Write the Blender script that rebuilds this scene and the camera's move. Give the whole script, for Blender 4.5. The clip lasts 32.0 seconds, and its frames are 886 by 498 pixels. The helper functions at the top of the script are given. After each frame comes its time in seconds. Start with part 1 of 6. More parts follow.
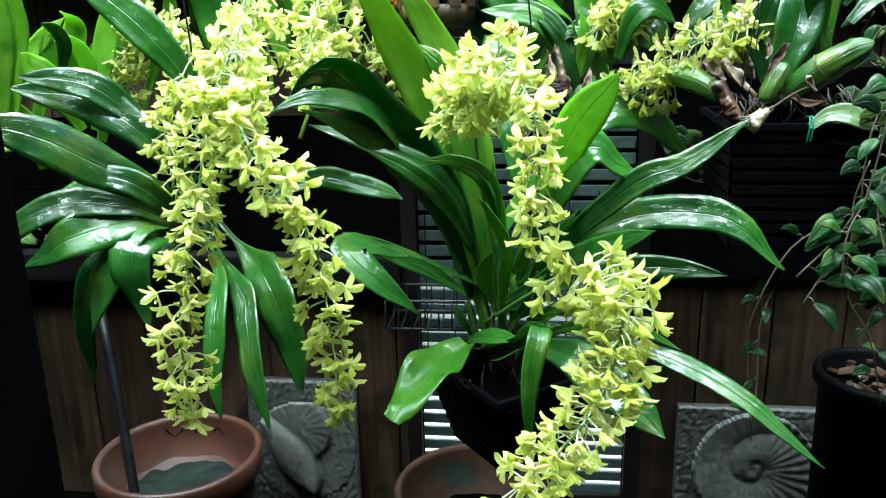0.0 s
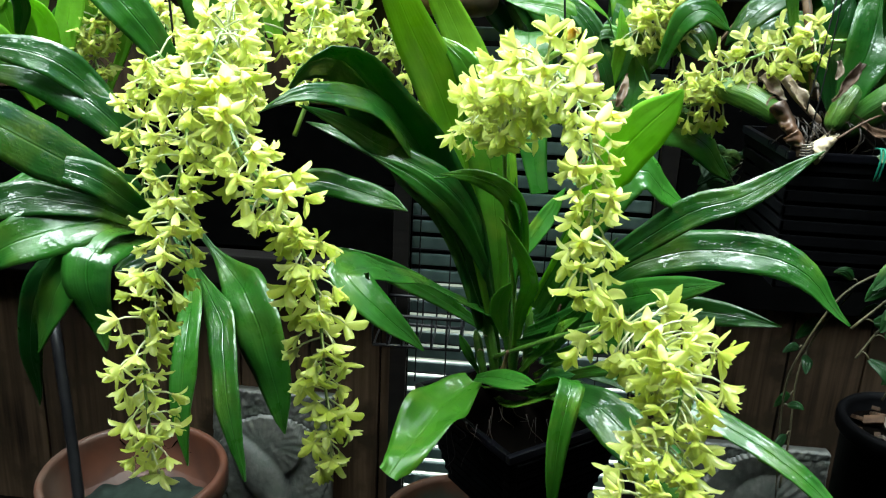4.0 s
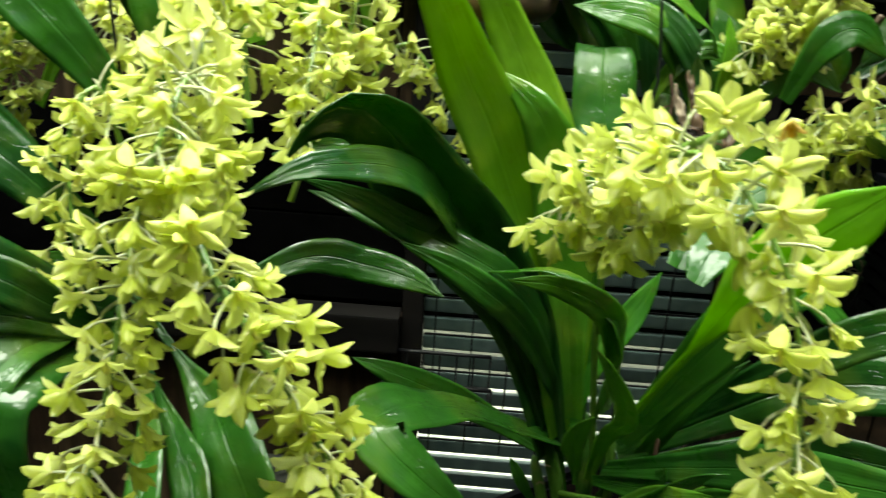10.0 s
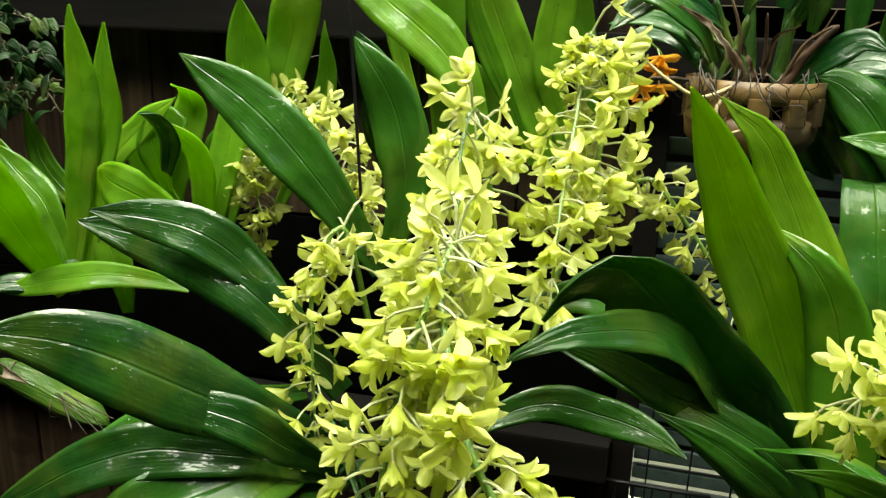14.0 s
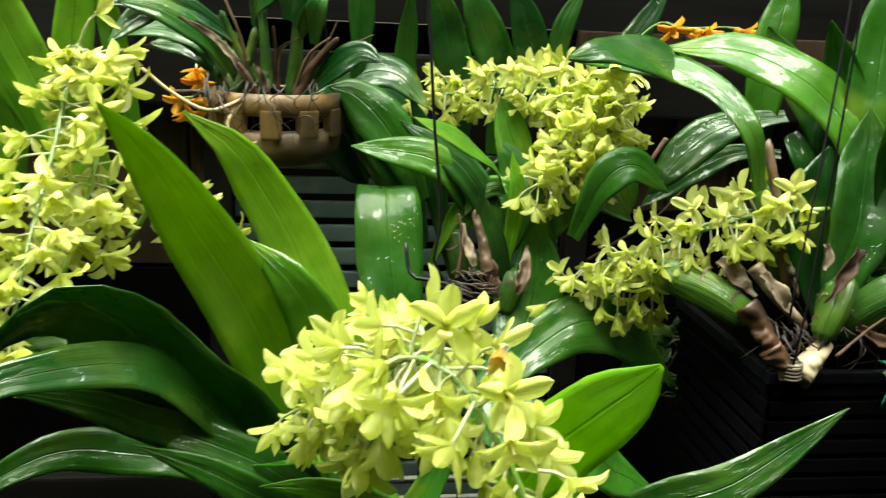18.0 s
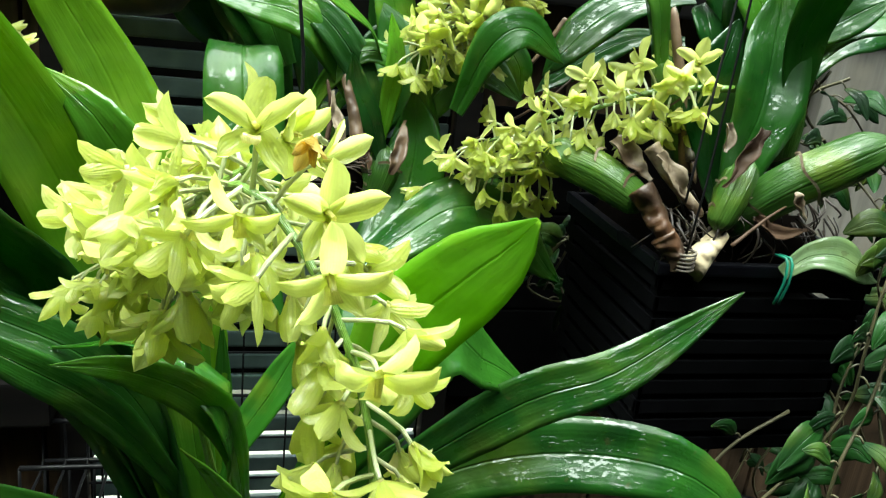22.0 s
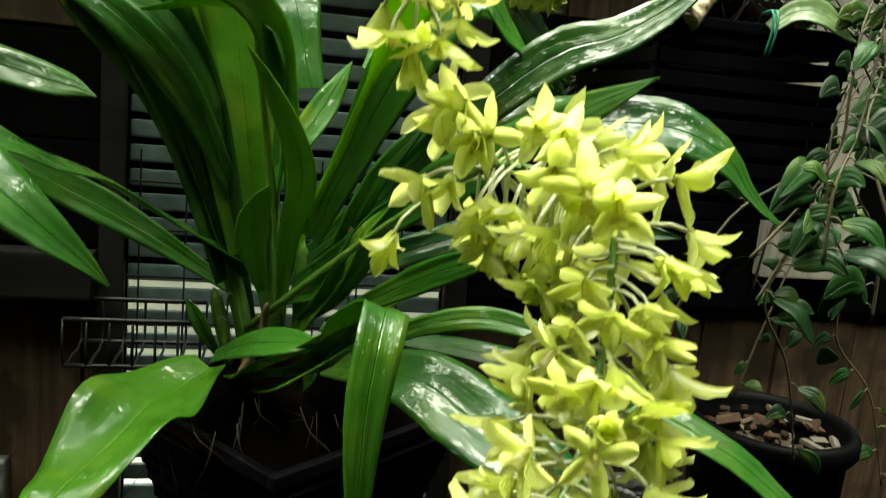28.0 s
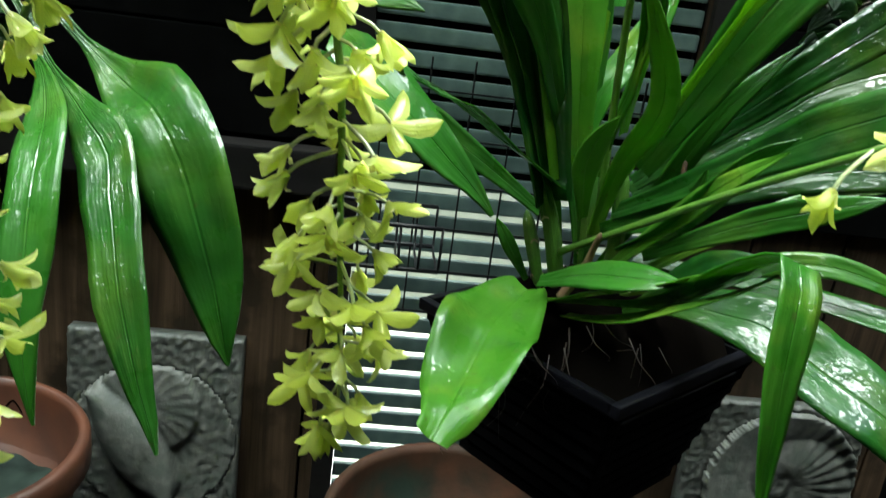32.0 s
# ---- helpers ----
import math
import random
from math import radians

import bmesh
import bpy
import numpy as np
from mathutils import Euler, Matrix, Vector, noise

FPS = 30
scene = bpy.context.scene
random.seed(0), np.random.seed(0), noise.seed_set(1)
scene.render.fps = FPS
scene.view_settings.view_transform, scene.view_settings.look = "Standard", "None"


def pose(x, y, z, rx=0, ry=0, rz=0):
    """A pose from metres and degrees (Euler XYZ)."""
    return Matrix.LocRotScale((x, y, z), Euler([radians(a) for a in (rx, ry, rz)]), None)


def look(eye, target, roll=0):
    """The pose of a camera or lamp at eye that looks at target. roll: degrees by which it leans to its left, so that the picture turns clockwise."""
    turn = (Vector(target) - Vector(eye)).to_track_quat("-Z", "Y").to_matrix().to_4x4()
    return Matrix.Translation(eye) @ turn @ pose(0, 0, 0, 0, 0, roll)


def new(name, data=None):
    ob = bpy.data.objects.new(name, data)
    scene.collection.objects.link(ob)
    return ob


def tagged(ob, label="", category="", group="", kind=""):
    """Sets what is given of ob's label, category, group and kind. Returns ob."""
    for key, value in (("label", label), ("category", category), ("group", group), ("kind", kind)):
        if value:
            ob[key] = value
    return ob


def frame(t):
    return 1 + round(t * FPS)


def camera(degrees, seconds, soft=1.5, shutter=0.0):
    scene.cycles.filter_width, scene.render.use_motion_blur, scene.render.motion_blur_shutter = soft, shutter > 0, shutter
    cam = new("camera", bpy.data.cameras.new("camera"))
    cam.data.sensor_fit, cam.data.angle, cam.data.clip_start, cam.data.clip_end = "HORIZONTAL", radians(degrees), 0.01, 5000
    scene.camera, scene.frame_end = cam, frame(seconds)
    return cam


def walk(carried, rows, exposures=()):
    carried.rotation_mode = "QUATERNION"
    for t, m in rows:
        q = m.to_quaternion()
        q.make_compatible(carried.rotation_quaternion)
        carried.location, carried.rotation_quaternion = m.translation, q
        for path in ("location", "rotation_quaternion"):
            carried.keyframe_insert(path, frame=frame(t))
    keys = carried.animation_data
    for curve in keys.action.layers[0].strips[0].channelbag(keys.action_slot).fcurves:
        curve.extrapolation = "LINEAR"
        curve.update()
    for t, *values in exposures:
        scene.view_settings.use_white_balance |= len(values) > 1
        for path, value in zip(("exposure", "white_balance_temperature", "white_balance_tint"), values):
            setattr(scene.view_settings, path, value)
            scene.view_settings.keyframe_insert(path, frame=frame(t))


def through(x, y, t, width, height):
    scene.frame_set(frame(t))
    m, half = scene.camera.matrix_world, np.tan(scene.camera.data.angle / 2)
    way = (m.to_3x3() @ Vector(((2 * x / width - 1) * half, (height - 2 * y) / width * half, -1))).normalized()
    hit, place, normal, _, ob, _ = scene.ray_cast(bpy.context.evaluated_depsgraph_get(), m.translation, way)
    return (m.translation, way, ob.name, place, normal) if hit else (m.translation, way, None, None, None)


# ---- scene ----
cam = camera(57.4, 32.0, 1.15, 0.5)
PATH = [
    (0, (0.0, 0.0, 1.05), (-0.217, 1.905, 0.482), -1.2),
    (0.5, (-0.002, -0.015, 1.058), (-0.202, 1.89, 0.486), -1.3),
    (1, (-0.012, -0.018, 1.061), (-0.192, 1.88, 0.458), -0.8),
    (1.5, (-0.03, -0.011, 1.067), (-0.158, 1.893, 0.469), -1.2),
    (2, (-0.029, 0.001, 1.065), (-0.157, 1.892, 0.427), -0.8),
    (2.5, (-0.03, 0.038, 1.068), (-0.234, 1.927, 0.441), -0.7),
    (4.5, (-0.097, 0.173, 1.056), (-0.211, 2.074, 0.445), 3.3),
    (5, (-0.119, 0.195, 1.056), (-0.167, 2.058, 0.33), 1.0),
    (5.5, (-0.121, 0.209, 1.071), (-0.081, 2.051, 0.291), 3.6),
    (6, (-0.122, 0.233, 1.056), (-0.1, 2.106, 0.356), 3.9),
    (6.5, (-0.121, 0.266, 1.097), (-0.101, 2.116, 0.338), 4.7),
    (7, (-0.111, 0.295, 1.122), (-0.078, 2.147, 0.367), 4.0),
    (7.5, (-0.103, 0.328, 1.117), (-0.009, 2.195, 0.407), 4.6),
    (8, (-0.103, 0.349, 1.113), (-0.005, 2.226, 0.431), 5.2),
    (8.5, (-0.102, 0.373, 1.107), (-0.016, 2.261, 0.452), 5.0),
    (9, (-0.114, 0.393, 1.098), (-0.089, 2.286, 0.453), 3.8),
    (9.5, (-0.126, 0.429, 1.099), (-0.12, 2.308, 0.416), 2.9),
    (10, (-0.168, 0.44, 1.104), (-0.226, 2.304, 0.381), 3.7),
    (10.5, (-0.192, 0.454, 1.11), (-0.354, 2.308, 0.376), 3.5),
    (11, (-0.206, 0.479, 1.115), (-0.338, 2.335, 0.382), 3.9),
    (11.5, (-0.219, 0.502, 1.112), (-0.356, 2.352, 0.364), 4.3),
    (12, (-0.239, 0.523, 1.1), (-0.333, 2.37, 0.337), 6.2),
    (12.5, (-0.237, 0.532, 1.122), (-0.375, 2.377, 0.36), 5.7),
    (13, (-0.239, 0.519, 1.14), (-0.537, 2.362, 0.424), 3.3),
    (13.5, (-0.24, 0.506, 1.146), (-0.662, 2.356, 0.514), 1.7),
    (15.5, (-0.223, 0.445, 1.165), (-0.772, 2.289, 0.619), 2.8),
    (16, (-0.198, 0.46, 1.152), (-0.552, 2.338, 0.562), 4.3),
    (16.5, (-0.177, 0.466, 1.154), (-0.355, 2.371, 0.572), 5.3),
    (17, (-0.139, 0.489, 1.146), (-0.139, 2.417, 0.613), 3.3),
    (17.5, (-0.11, 0.512, 1.15), (0.023, 2.432, 0.603), 2.4),
    (18, (-0.082, 0.525, 1.156), (0.15, 2.44, 0.63), 2.4),
    (18.5, (-0.063, 0.545, 1.158), (0.222, 2.445, 0.601), 2.0),
    (19, (-0.056, 0.555, 1.158), (0.28, 2.448, 0.607), 2.6),
    (19.5, (-0.042, 0.576, 1.162), (0.347, 2.45, 0.581), 3.0),
    (20, (-0.04, 0.59, 1.168), (0.344, 2.464, 0.586), 2.6),
    (20.5, (-0.036, 0.605, 1.158), (0.374, 2.471, 0.567), 3.6),
    (21, (-0.055, 0.609, 1.13), (0.328, 2.474, 0.517), 5.2),
    (21.5, (-0.044, 0.604, 1.103), (0.39, 2.428, 0.407), 6.2),
    (22, (-0.038, 0.587, 1.083), (0.429, 2.421, 0.436), 6.6),
    (22.5, (-0.035, 0.565, 1.08), (0.413, 2.421, 0.485), 6.7),
    (23, (-0.039, 0.532, 1.075), (0.387, 2.392, 0.475), 5.7),
    (23.5, (-0.036, 0.515, 1.066), (0.417, 2.382, 0.509), 6.0),
    (24, (-0.046, 0.486, 1.067), (0.347, 2.358, 0.482), 5.3),
    (24.5, (-0.049, 0.476, 1.071), (0.405, 2.321, 0.447), 6.2),
    (26.5, (-0.061, 0.451, 0.935), (0.29, 2.373, 0.506), 4.7),
    (27, (-0.055, 0.449, 0.903), (0.304, 2.372, 0.483), 4.4),
    (27.5, (-0.048, 0.449, 0.857), (0.342, 2.372, 0.471), 4.5),
    (28, (-0.054, 0.451, 0.807), (0.38, 2.372, 0.455), 5.3),
    (28.5, (-0.066, 0.461, 0.776), (0.386, 2.369, 0.377), 5.4),
    (29, (-0.076, 0.45, 0.757), (0.354, 2.362, 0.357), 4.9),
    (29.5, (-0.103, 0.454, 0.763), (0.322, 2.361, 0.34), 6.8),
    (30, (-0.151, 0.457, 0.768), (0.251, 2.362, 0.312), 10.1),
    (30.5, (-0.187, 0.456, 0.773), (0.177, 2.363, 0.292), 11.5),
    (31, (-0.202, 0.455, 0.788), (0.113, 2.371, 0.309), 12.0),
    (31.5, (-0.205, 0.468, 0.804), (0.003, 2.336, 0.119), 8.0),
    (32, (-0.22, 0.481, 0.816), (-0.009, 2.366, 0.179), 7.7),
]
# the film camera's own exposure and white balance: stops, kelvin, tint
LIGHT_ROWS = [(0, 1.94, 5400, -4), (2.5, 1.84, 5600, -4), (6, 1.57, 6150, -6), (9, 1.33, 6750, -7), (13, 1.26, 7050, -8), (16, 1.34, 7950, 6), (18, 1.35, 7050, -5), (20, 1.44, 6250, -7), (24, 1.48, 6150, -6), (27, 1.54, 6750, -7), (29, 1.62, 7450, -8), (30.5, 2.03, 6150, -10), (32, 2.02, 5950, -7)]
walk(cam, [(t, look(eye, target, roll)) for t, eye, target, roll in PATH], LIGHT_ROWS)

# ---- light ----
world = bpy.data.worlds.new("sky")
scene.world = world
world.use_nodes = True
wn = world.node_tree.nodes
sky = wn.new("ShaderNodeTexSky")
sky.sky_type, sky.sun_disc = "NISHITA", False
sky.sun_elevation, sky.sun_rotation = radians(70), radians(4)
sky.air_density, sky.dust_density = 1.0, 4.0
wn["Background"].inputs["Strength"].default_value = 0.09
world.node_tree.links.new(sky.outputs[0], wn["Background"].inputs["Color"])
sun = new("sun", bpy.data.lights.new("sun", "SUN"))
sun.data.energy, sun.data.angle, sun.data.color = 8.0, radians(72), (1.0, 0.98, 0.94)
sun.matrix_world = look((-0.5, 1.2, 6.0), (0, 1.0, 0.8))


# ---- materials ----
def material(name):
    m = bpy.data.materials.new(name)
    m.use_nodes = True
    return m, m.node_tree.nodes, m.node_tree.links, m.node_tree.nodes["Principled BSDF"]


def mixed(nodes, links, fac, a, b, blend="MIX"):
    mix = nodes.new("ShaderNodeMix")
    mix.data_type, mix.blend_type = "RGBA", blend
    for socket, value in ((mix.inputs[0], fac), (mix.inputs[6], a), (mix.inputs[7], b)):
        if isinstance(value, (int, float)):
            socket.default_value = value
        elif isinstance(value, tuple):
            socket.default_value = (*value, 1)
        else:
            links.new(value, socket)
    return mix.outputs[2]


def sum_of(nodes, links, op, a, b, c=None):
    n = nodes.new("ShaderNodeMath")
    n.operation = op
    for socket, value in zip(n.inputs, (a, b, c)):
        if value is None:
            continue
        if isinstance(value, (int, float)):
            socket.default_value = value
        else:
            links.new(value, socket)
    return n.outputs[0]


def noise_at(nodes, links, scale, detail=4.0, vector=None, stretch=None):
    tex = nodes.new("ShaderNodeTexNoise")
    tex.inputs["Scale"].default_value, tex.inputs["Detail"].default_value = scale, detail
    if vector is None:
        vector = nodes.new("ShaderNodeTexCoord").outputs["Object"]
    if stretch:
        mapping = nodes.new("ShaderNodeMapping")
        mapping.inputs["Scale"].default_value = stretch
        links.new(vector, mapping.inputs["Vector"])
        vector = mapping.outputs[0]
    links.new(vector, tex.inputs["Vector"])
    return tex.outputs["Fac"]


def ramp(nodes, links, fac, *stops):
    r = nodes.new("ShaderNodeValToRGB")
    while len(r.color_ramp.elements) < len(stops):
        r.color_ramp.elements.new(0.5)
    for e, (at, colour) in zip(r.color_ramp.elements, stops):
        e.position = at
        e.color = (*colour, 1) if isinstance(colour, tuple) else (colour, colour, colour, 1)
    links.new(fac, r.inputs[0])
    return r.outputs[0]


def bumped(nodes, links, bsdf, height, strength, distance=0.002):
    b = nodes.new("ShaderNodeBump")
    b.inputs["Strength"].default_value, b.inputs["Distance"].default_value = strength, distance
    links.new(height, b.inputs["Height"])
    links.new(b.outputs[0], bsdf.inputs["Normal"])
    return b.outputs[0]


def surface(name, dark, light, scale=20.0, rough=(0.4, 0.7), bump=0.3, stretch=None, metal=0.0, patch=None, gloss=0.5):
    """Two colours mottled at two scales, with grain, varied from object to object."""
    m, n, l, p = material(name)
    fine = noise_at(n, l, scale, 8, stretch=stretch)
    broad = noise_at(n, l, scale * 0.17, 3)
    fac = ramp(n, l, sum_of(n, l, "ADD", sum_of(n, l, "MULTIPLY", fine, 0.6), sum_of(n, l, "MULTIPLY", broad, 0.4)), (0.32, 0.0), (0.68, 1.0))
    col = mixed(n, l, fac, dark, light)
    rnd = n.new("ShaderNodeObjectInfo").outputs["Random"]
    hsv = n.new("ShaderNodeHueSaturation")
    l.new(sum_of(n, l, "MULTIPLY_ADD", rnd, 0.5, 0.75), hsv.inputs["Value"])
    l.new(col, hsv.inputs["Color"])
    col = hsv.outputs[0]
    if patch:
        spots = ramp(n, l, noise_at(n, l, scale * 0.45, 6), (0.5, 0.0), (0.62, 1.0))
        col = mixed(n, l, spots, col, patch)
    l.new(col, p.inputs["Base Color"])
    p.inputs["Metallic"].default_value = metal
    p.inputs["Specular IOR Level"].default_value = gloss
    l.new(sum_of(n, l, "MULTIPLY_ADD", broad, rough[1] - rough[0], rough[0]), p.inputs["Roughness"])
    bumped(n, l, p, fine, bump)
    return m


def foliage(name, deep, fresh, glow, rough=0.16, through=0.3, coat=1.0, wrinkle=0.0, yellow=0.25):
    """Wet strap leaf: pale midrib, fine parallel veins, water film and drops, light shining through."""
    m, n, l, p = material(name)
    uv = n.new("ShaderNodeUVMap")
    sep = n.new("ShaderNodeSeparateXYZ")
    l.new(uv.outputs[0], sep.inputs[0])
    across, along = sep.outputs[0], sep.outputs[1]
    veins = n.new("ShaderNodeTexWave")
    veins.inputs["Scale"].default_value, veins.inputs["Distortion"].default_value = 4.5, 5.0
    veins.inputs["Detail"].default_value = 1.0
    stretchv = n.new("ShaderNodeMapping")
    stretchv.inputs["Scale"].default_value = (1, 0.05, 1)
    l.new(uv.outputs[0], stretchv.inputs[0])
    l.new(stretchv.outputs[0], veins.inputs[0])
    off = sum_of(n, l, "ABSOLUTE", sum_of(n, l, "SUBTRACT", across, 0.5), 0)
    rib = ramp(n, l, off, (0.0, 1.0), (0.028, 0.0))
    blot = mixed(n, l, 0.4, noise_at(n, l, 10, 4), noise_at(n, l, 60, 5))
    rnd = n.new("ShaderNodeObjectInfo").outputs["Random"]
    tone = sum_of(n, l, "MULTIPLY_ADD", blot, 1.0, sum_of(n, l, "MULTIPLY_ADD", rnd, 0.5, -0.30))
    col = mixed(n, l, ramp(n, l, tone, (0.26, 0.0), (0.66, 1.0)), deep, fresh)
    col = mixed(n, l, sum_of(n, l, "MULTIPLY", veins.outputs["Fac"], 0.12), col, fresh)
    col = mixed(n, l, sum_of(n, l, "MULTIPLY", rib, 0.12), col, tuple(min(1, c * 1.5) for c in fresh))
    aged = ramp(n, l, noise_at(n, l, 17, 5), (0.52, 0.0), (0.72, 1.0))
    col = mixed(n, l, sum_of(n, l, "MULTIPLY", aged, yellow), col, (0.26, 0.32, 0.03))
    specks = ramp(n, l, noise_at(n, l, 130, 2), (0.70, 0.0), (0.74, 1.0))
    col = mixed(n, l, sum_of(n, l, "MULTIPLY", specks, 0.5), col, (0.05, 0.045, 0.015))
    l.new(col, p.inputs["Base Color"])
    l.new(ramp(n, l, noise_at(n, l, 38, 4), (0.35, rough * 1.6), (0.65, rough * 2.8)), p.inputs["Roughness"])
    p.inputs["IOR"].default_value = 1.4
    p.inputs["Specular IOR Level"].default_value = 0.3
    # skin: fine veins, a few long pleats, slow swells
    ripple = n.new("ShaderNodeTexWave")
    ripple.inputs["Scale"].default_value, ripple.inputs["Distortion"].default_value = 1.15, 2.2
    l.new(stretchv.outputs[0], ripple.inputs[0])
    relief = sum_of(n, l, "ADD", sum_of(n, l, "MULTIPLY", veins.outputs["Fac"], 0.03), sum_of(n, l, "MULTIPLY", ripple.outputs["Fac"], 0.16))
    relief = sum_of(n, l, "ADD", relief, sum_of(n, l, "MULTIPLY", noise_at(n, l, 5.0, 1, uv.outputs[0], (0.5, 0.6, 1.0)), 1.8))
    relief = sum_of(n, l, "ADD", relief, sum_of(n, l, "MULTIPLY", noise_at(n, l, 42, 3), 0.9))
    if wrinkle:
        folds = noise_at(n, l, 7.0, 5, uv.outputs[0], (2.4, 0.35, 1.0))
        relief = sum_of(n, l, "ADD", relief, sum_of(n, l, "MULTIPLY", folds, wrinkle))
    relief = sum_of(n, l, "SUBTRACT", relief, sum_of(n, l, "MULTIPLY", rib, 0.5))
    normal = bumped(n, l, p, relief, 0.75, 0.0013)
    # water: sharp-edged films that run along the leaf, with standing beads
    film = sum_of(n, l, "MULTIPLY_ADD", noise_at(n, l, 36, 5), 0.55, sum_of(n, l, "MULTIPLY", noise_at(n, l, 4.5, 4, uv.outputs[0], (1.5, 0.7, 1.0)), 0.45))
    pool = ramp(n, l, film, (0.495, 0.0), (0.525, 1.0))
    drops = n.new("ShaderNodeTexVoronoi")
    drops.inputs["Scale"].default_value = 330
    l.new(n.new("ShaderNodeTexCoord").outputs["Object"], drops.inputs["Vector"])
    dome = ramp(n, l, drops.outputs["Distance"], (0.0, 1.0), (0.36, 0.0))
    beads = sum_of(n, l, "MULTIPLY", dome, ramp(n, l, noise_at(n, l, 21, 3), (0.5, 0.0), (0.58, 1.0)))
    l.new(sum_of(n, l, "MULTIPLY", sum_of(n, l, "MAXIMUM", sum_of(n, l, "MULTIPLY_ADD", pool, 0.92, 0.08), beads), coat), p.inputs["Coat Weight"])
    p.inputs["Coat Roughness"].default_value, p.inputs["Coat IOR"].default_value = 0.02, 1.5
    water = sum_of(n, l, "ADD", sum_of(n, l, "MULTIPLY", noise_at(n, l, 75, 2), 2.4), sum_of(n, l, "MULTIPLY", beads, 0.35))
    water = sum_of(n, l, "ADD", sum_of(n, l, "ADD", water, relief), sum_of(n, l, "MULTIPLY", pool, 0.25))
    wet = n.new("ShaderNodeBump")
    wet.inputs["Strength"].default_value, wet.inputs["Distance"].default_value = 0.85, 0.0013
    l.new(water, wet.inputs["Height"])
    l.new(wet.outputs[0], p.inputs["Coat Normal"])
    shine = n.new("ShaderNodeBsdfTranslucent")
    l.new(mixed(n, l, 0.5, col, glow), shine.inputs["Color"])
    l.new(normal, shine.inputs["Normal"])
    mix = n.new("ShaderNodeMixShader")
    mix.inputs[0].default_value = through
    l.new(p.outputs[0], mix.inputs[1])
    l.new(shine.outputs[0], mix.inputs[2])
    l.new(mix.outputs[0], n["Material Output"].inputs["Surface"])
    return m


def petal_material(name, base, blush, glow, rough=0.3, through=0.57):
    m, n, l, p = material(name)
    uv = n.new("ShaderNodeUVMap")
    sep = n.new("ShaderNodeSeparateXYZ")
    l.new(uv.outputs[0], sep.inputs[0])
    veins = n.new("ShaderNodeTexWave")
    veins.inputs["Scale"].default_value, veins.inputs["Distortion"].default_value = 2.6, 2.5
    lengthwise = n.new("ShaderNodeMapping")
    lengthwise.inputs["Scale"].default_value = (1, 0.18, 1)
    l.new(uv.outputs[0], lengthwise.inputs[0])
    l.new(lengthwise.outputs[0], veins.inputs[0])
    rnd = n.new("ShaderNodeObjectInfo").outputs["Random"]
    fac = sum_of(n, l, "MULTIPLY_ADD", noise_at(n, l, 110, 3), 0.8, sum_of(n, l, "MULTIPLY_ADD", rnd, 0.8, -0.45))
    col = mixed(n, l, ramp(n, l, fac, (0.1, 0.0), (0.8, 1.0)), base, blush)
    col = mixed(n, l, sum_of(n, l, "MULTIPLY", veins.outputs["Fac"], 0.16), col, tuple(c * 0.72 for c in base))
    l.new(col, p.inputs["Base Color"])
    p.inputs["Roughness"].default_value = rough
    p.inputs["Coat Weight"].default_value, p.inputs["Coat Roughness"].default_value = 0.85, 0.06
    drops = n.new("ShaderNodeTexVoronoi")
    drops.inputs["Scale"].default_value = 420
    l.new(n.new("ShaderNodeTexCoord").outputs["Object"], drops.inputs["Vector"])
    dome = ramp(n, l, drops.outputs["Distance"], (0.0, 1.0), (0.38, 0.0))
    beads = sum_of(n, l, "MULTIPLY", dome, ramp(n, l, noise_at(n, l, 90, 2), (0.5, 0.0), (0.56, 1.0)))
    relief = sum_of(n, l, "ADD", sum_of(n, l, "MULTIPLY", veins.outputs["Fac"], 0.16), noise_at(n, l, 260, 3))
    bumped(n, l, p, sum_of(n, l, "ADD", relief, sum_of(n, l, "MULTIPLY", beads, 0.6)), 0.9, 0.0014)
    shine = n.new("ShaderNodeBsdfTranslucent")
    l.new(mixed(n, l, 0.5, col, glow), shine.inputs["Color"])
    mix = n.new("ShaderNodeMixShader")
    mix.inputs[0].default_value = through
    l.new(p.outputs[0], mix.inputs[1])
    l.new(shine.outputs[0], mix.inputs[2])
    l.new(mix.outputs[0], n["Material Output"].inputs["Surface"])
    return m


LEAF = foliage("wet leaf", (0.006, 0.034, 0.005), (0.026, 0.100, 0.009), (0.17, 0.48, 0.02), through=0.2, yellow=0.12)
LEAF_BACK = foliage("shaded leaf", (0.006, 0.042, 0.008), (0.026, 0.105, 0.013), (0.09, 0.38, 0.02), through=0.25)
# the brighter leaf tones below also hold light falling on or through the leaves
LEAF_FRESH_LIT = foliage("fresh and lit leaf", (0.018, 0.085, 0.006), (0.065, 0.185, 0.012), (0.28, 0.58, 0.03), through=0.28, yellow=0.4)
LEAF_INNER = foliage("inner strap leaf", (0.020, 0.085, 0.008), (0.075, 0.19, 0.016), (0.26, 0.55, 0.04), through=0.26, yellow=0.35)
LEAF_GOLD = foliage("yellowing leaf", (0.050, 0.145, 0.008), (0.145, 0.285, 0.015), (0.48, 0.70, 0.03), through=0.5, yellow=0.4, coat=1.0, wrinkle=0.6)
LEAF_BACKLIT = foliage("thin backlit leaf", (0.06, 0.18, 0.011), (0.19, 0.40, 0.028), (0.50, 0.82, 0.05), through=0.55, yellow=0.4)
VINE_LEAF = foliage("vine leaf", (0.003, 0.018, 0.003), (0.012, 0.052, 0.007), (0.10, 0.32, 0.03), rough=0.26, through=0.12, coat=0.22)
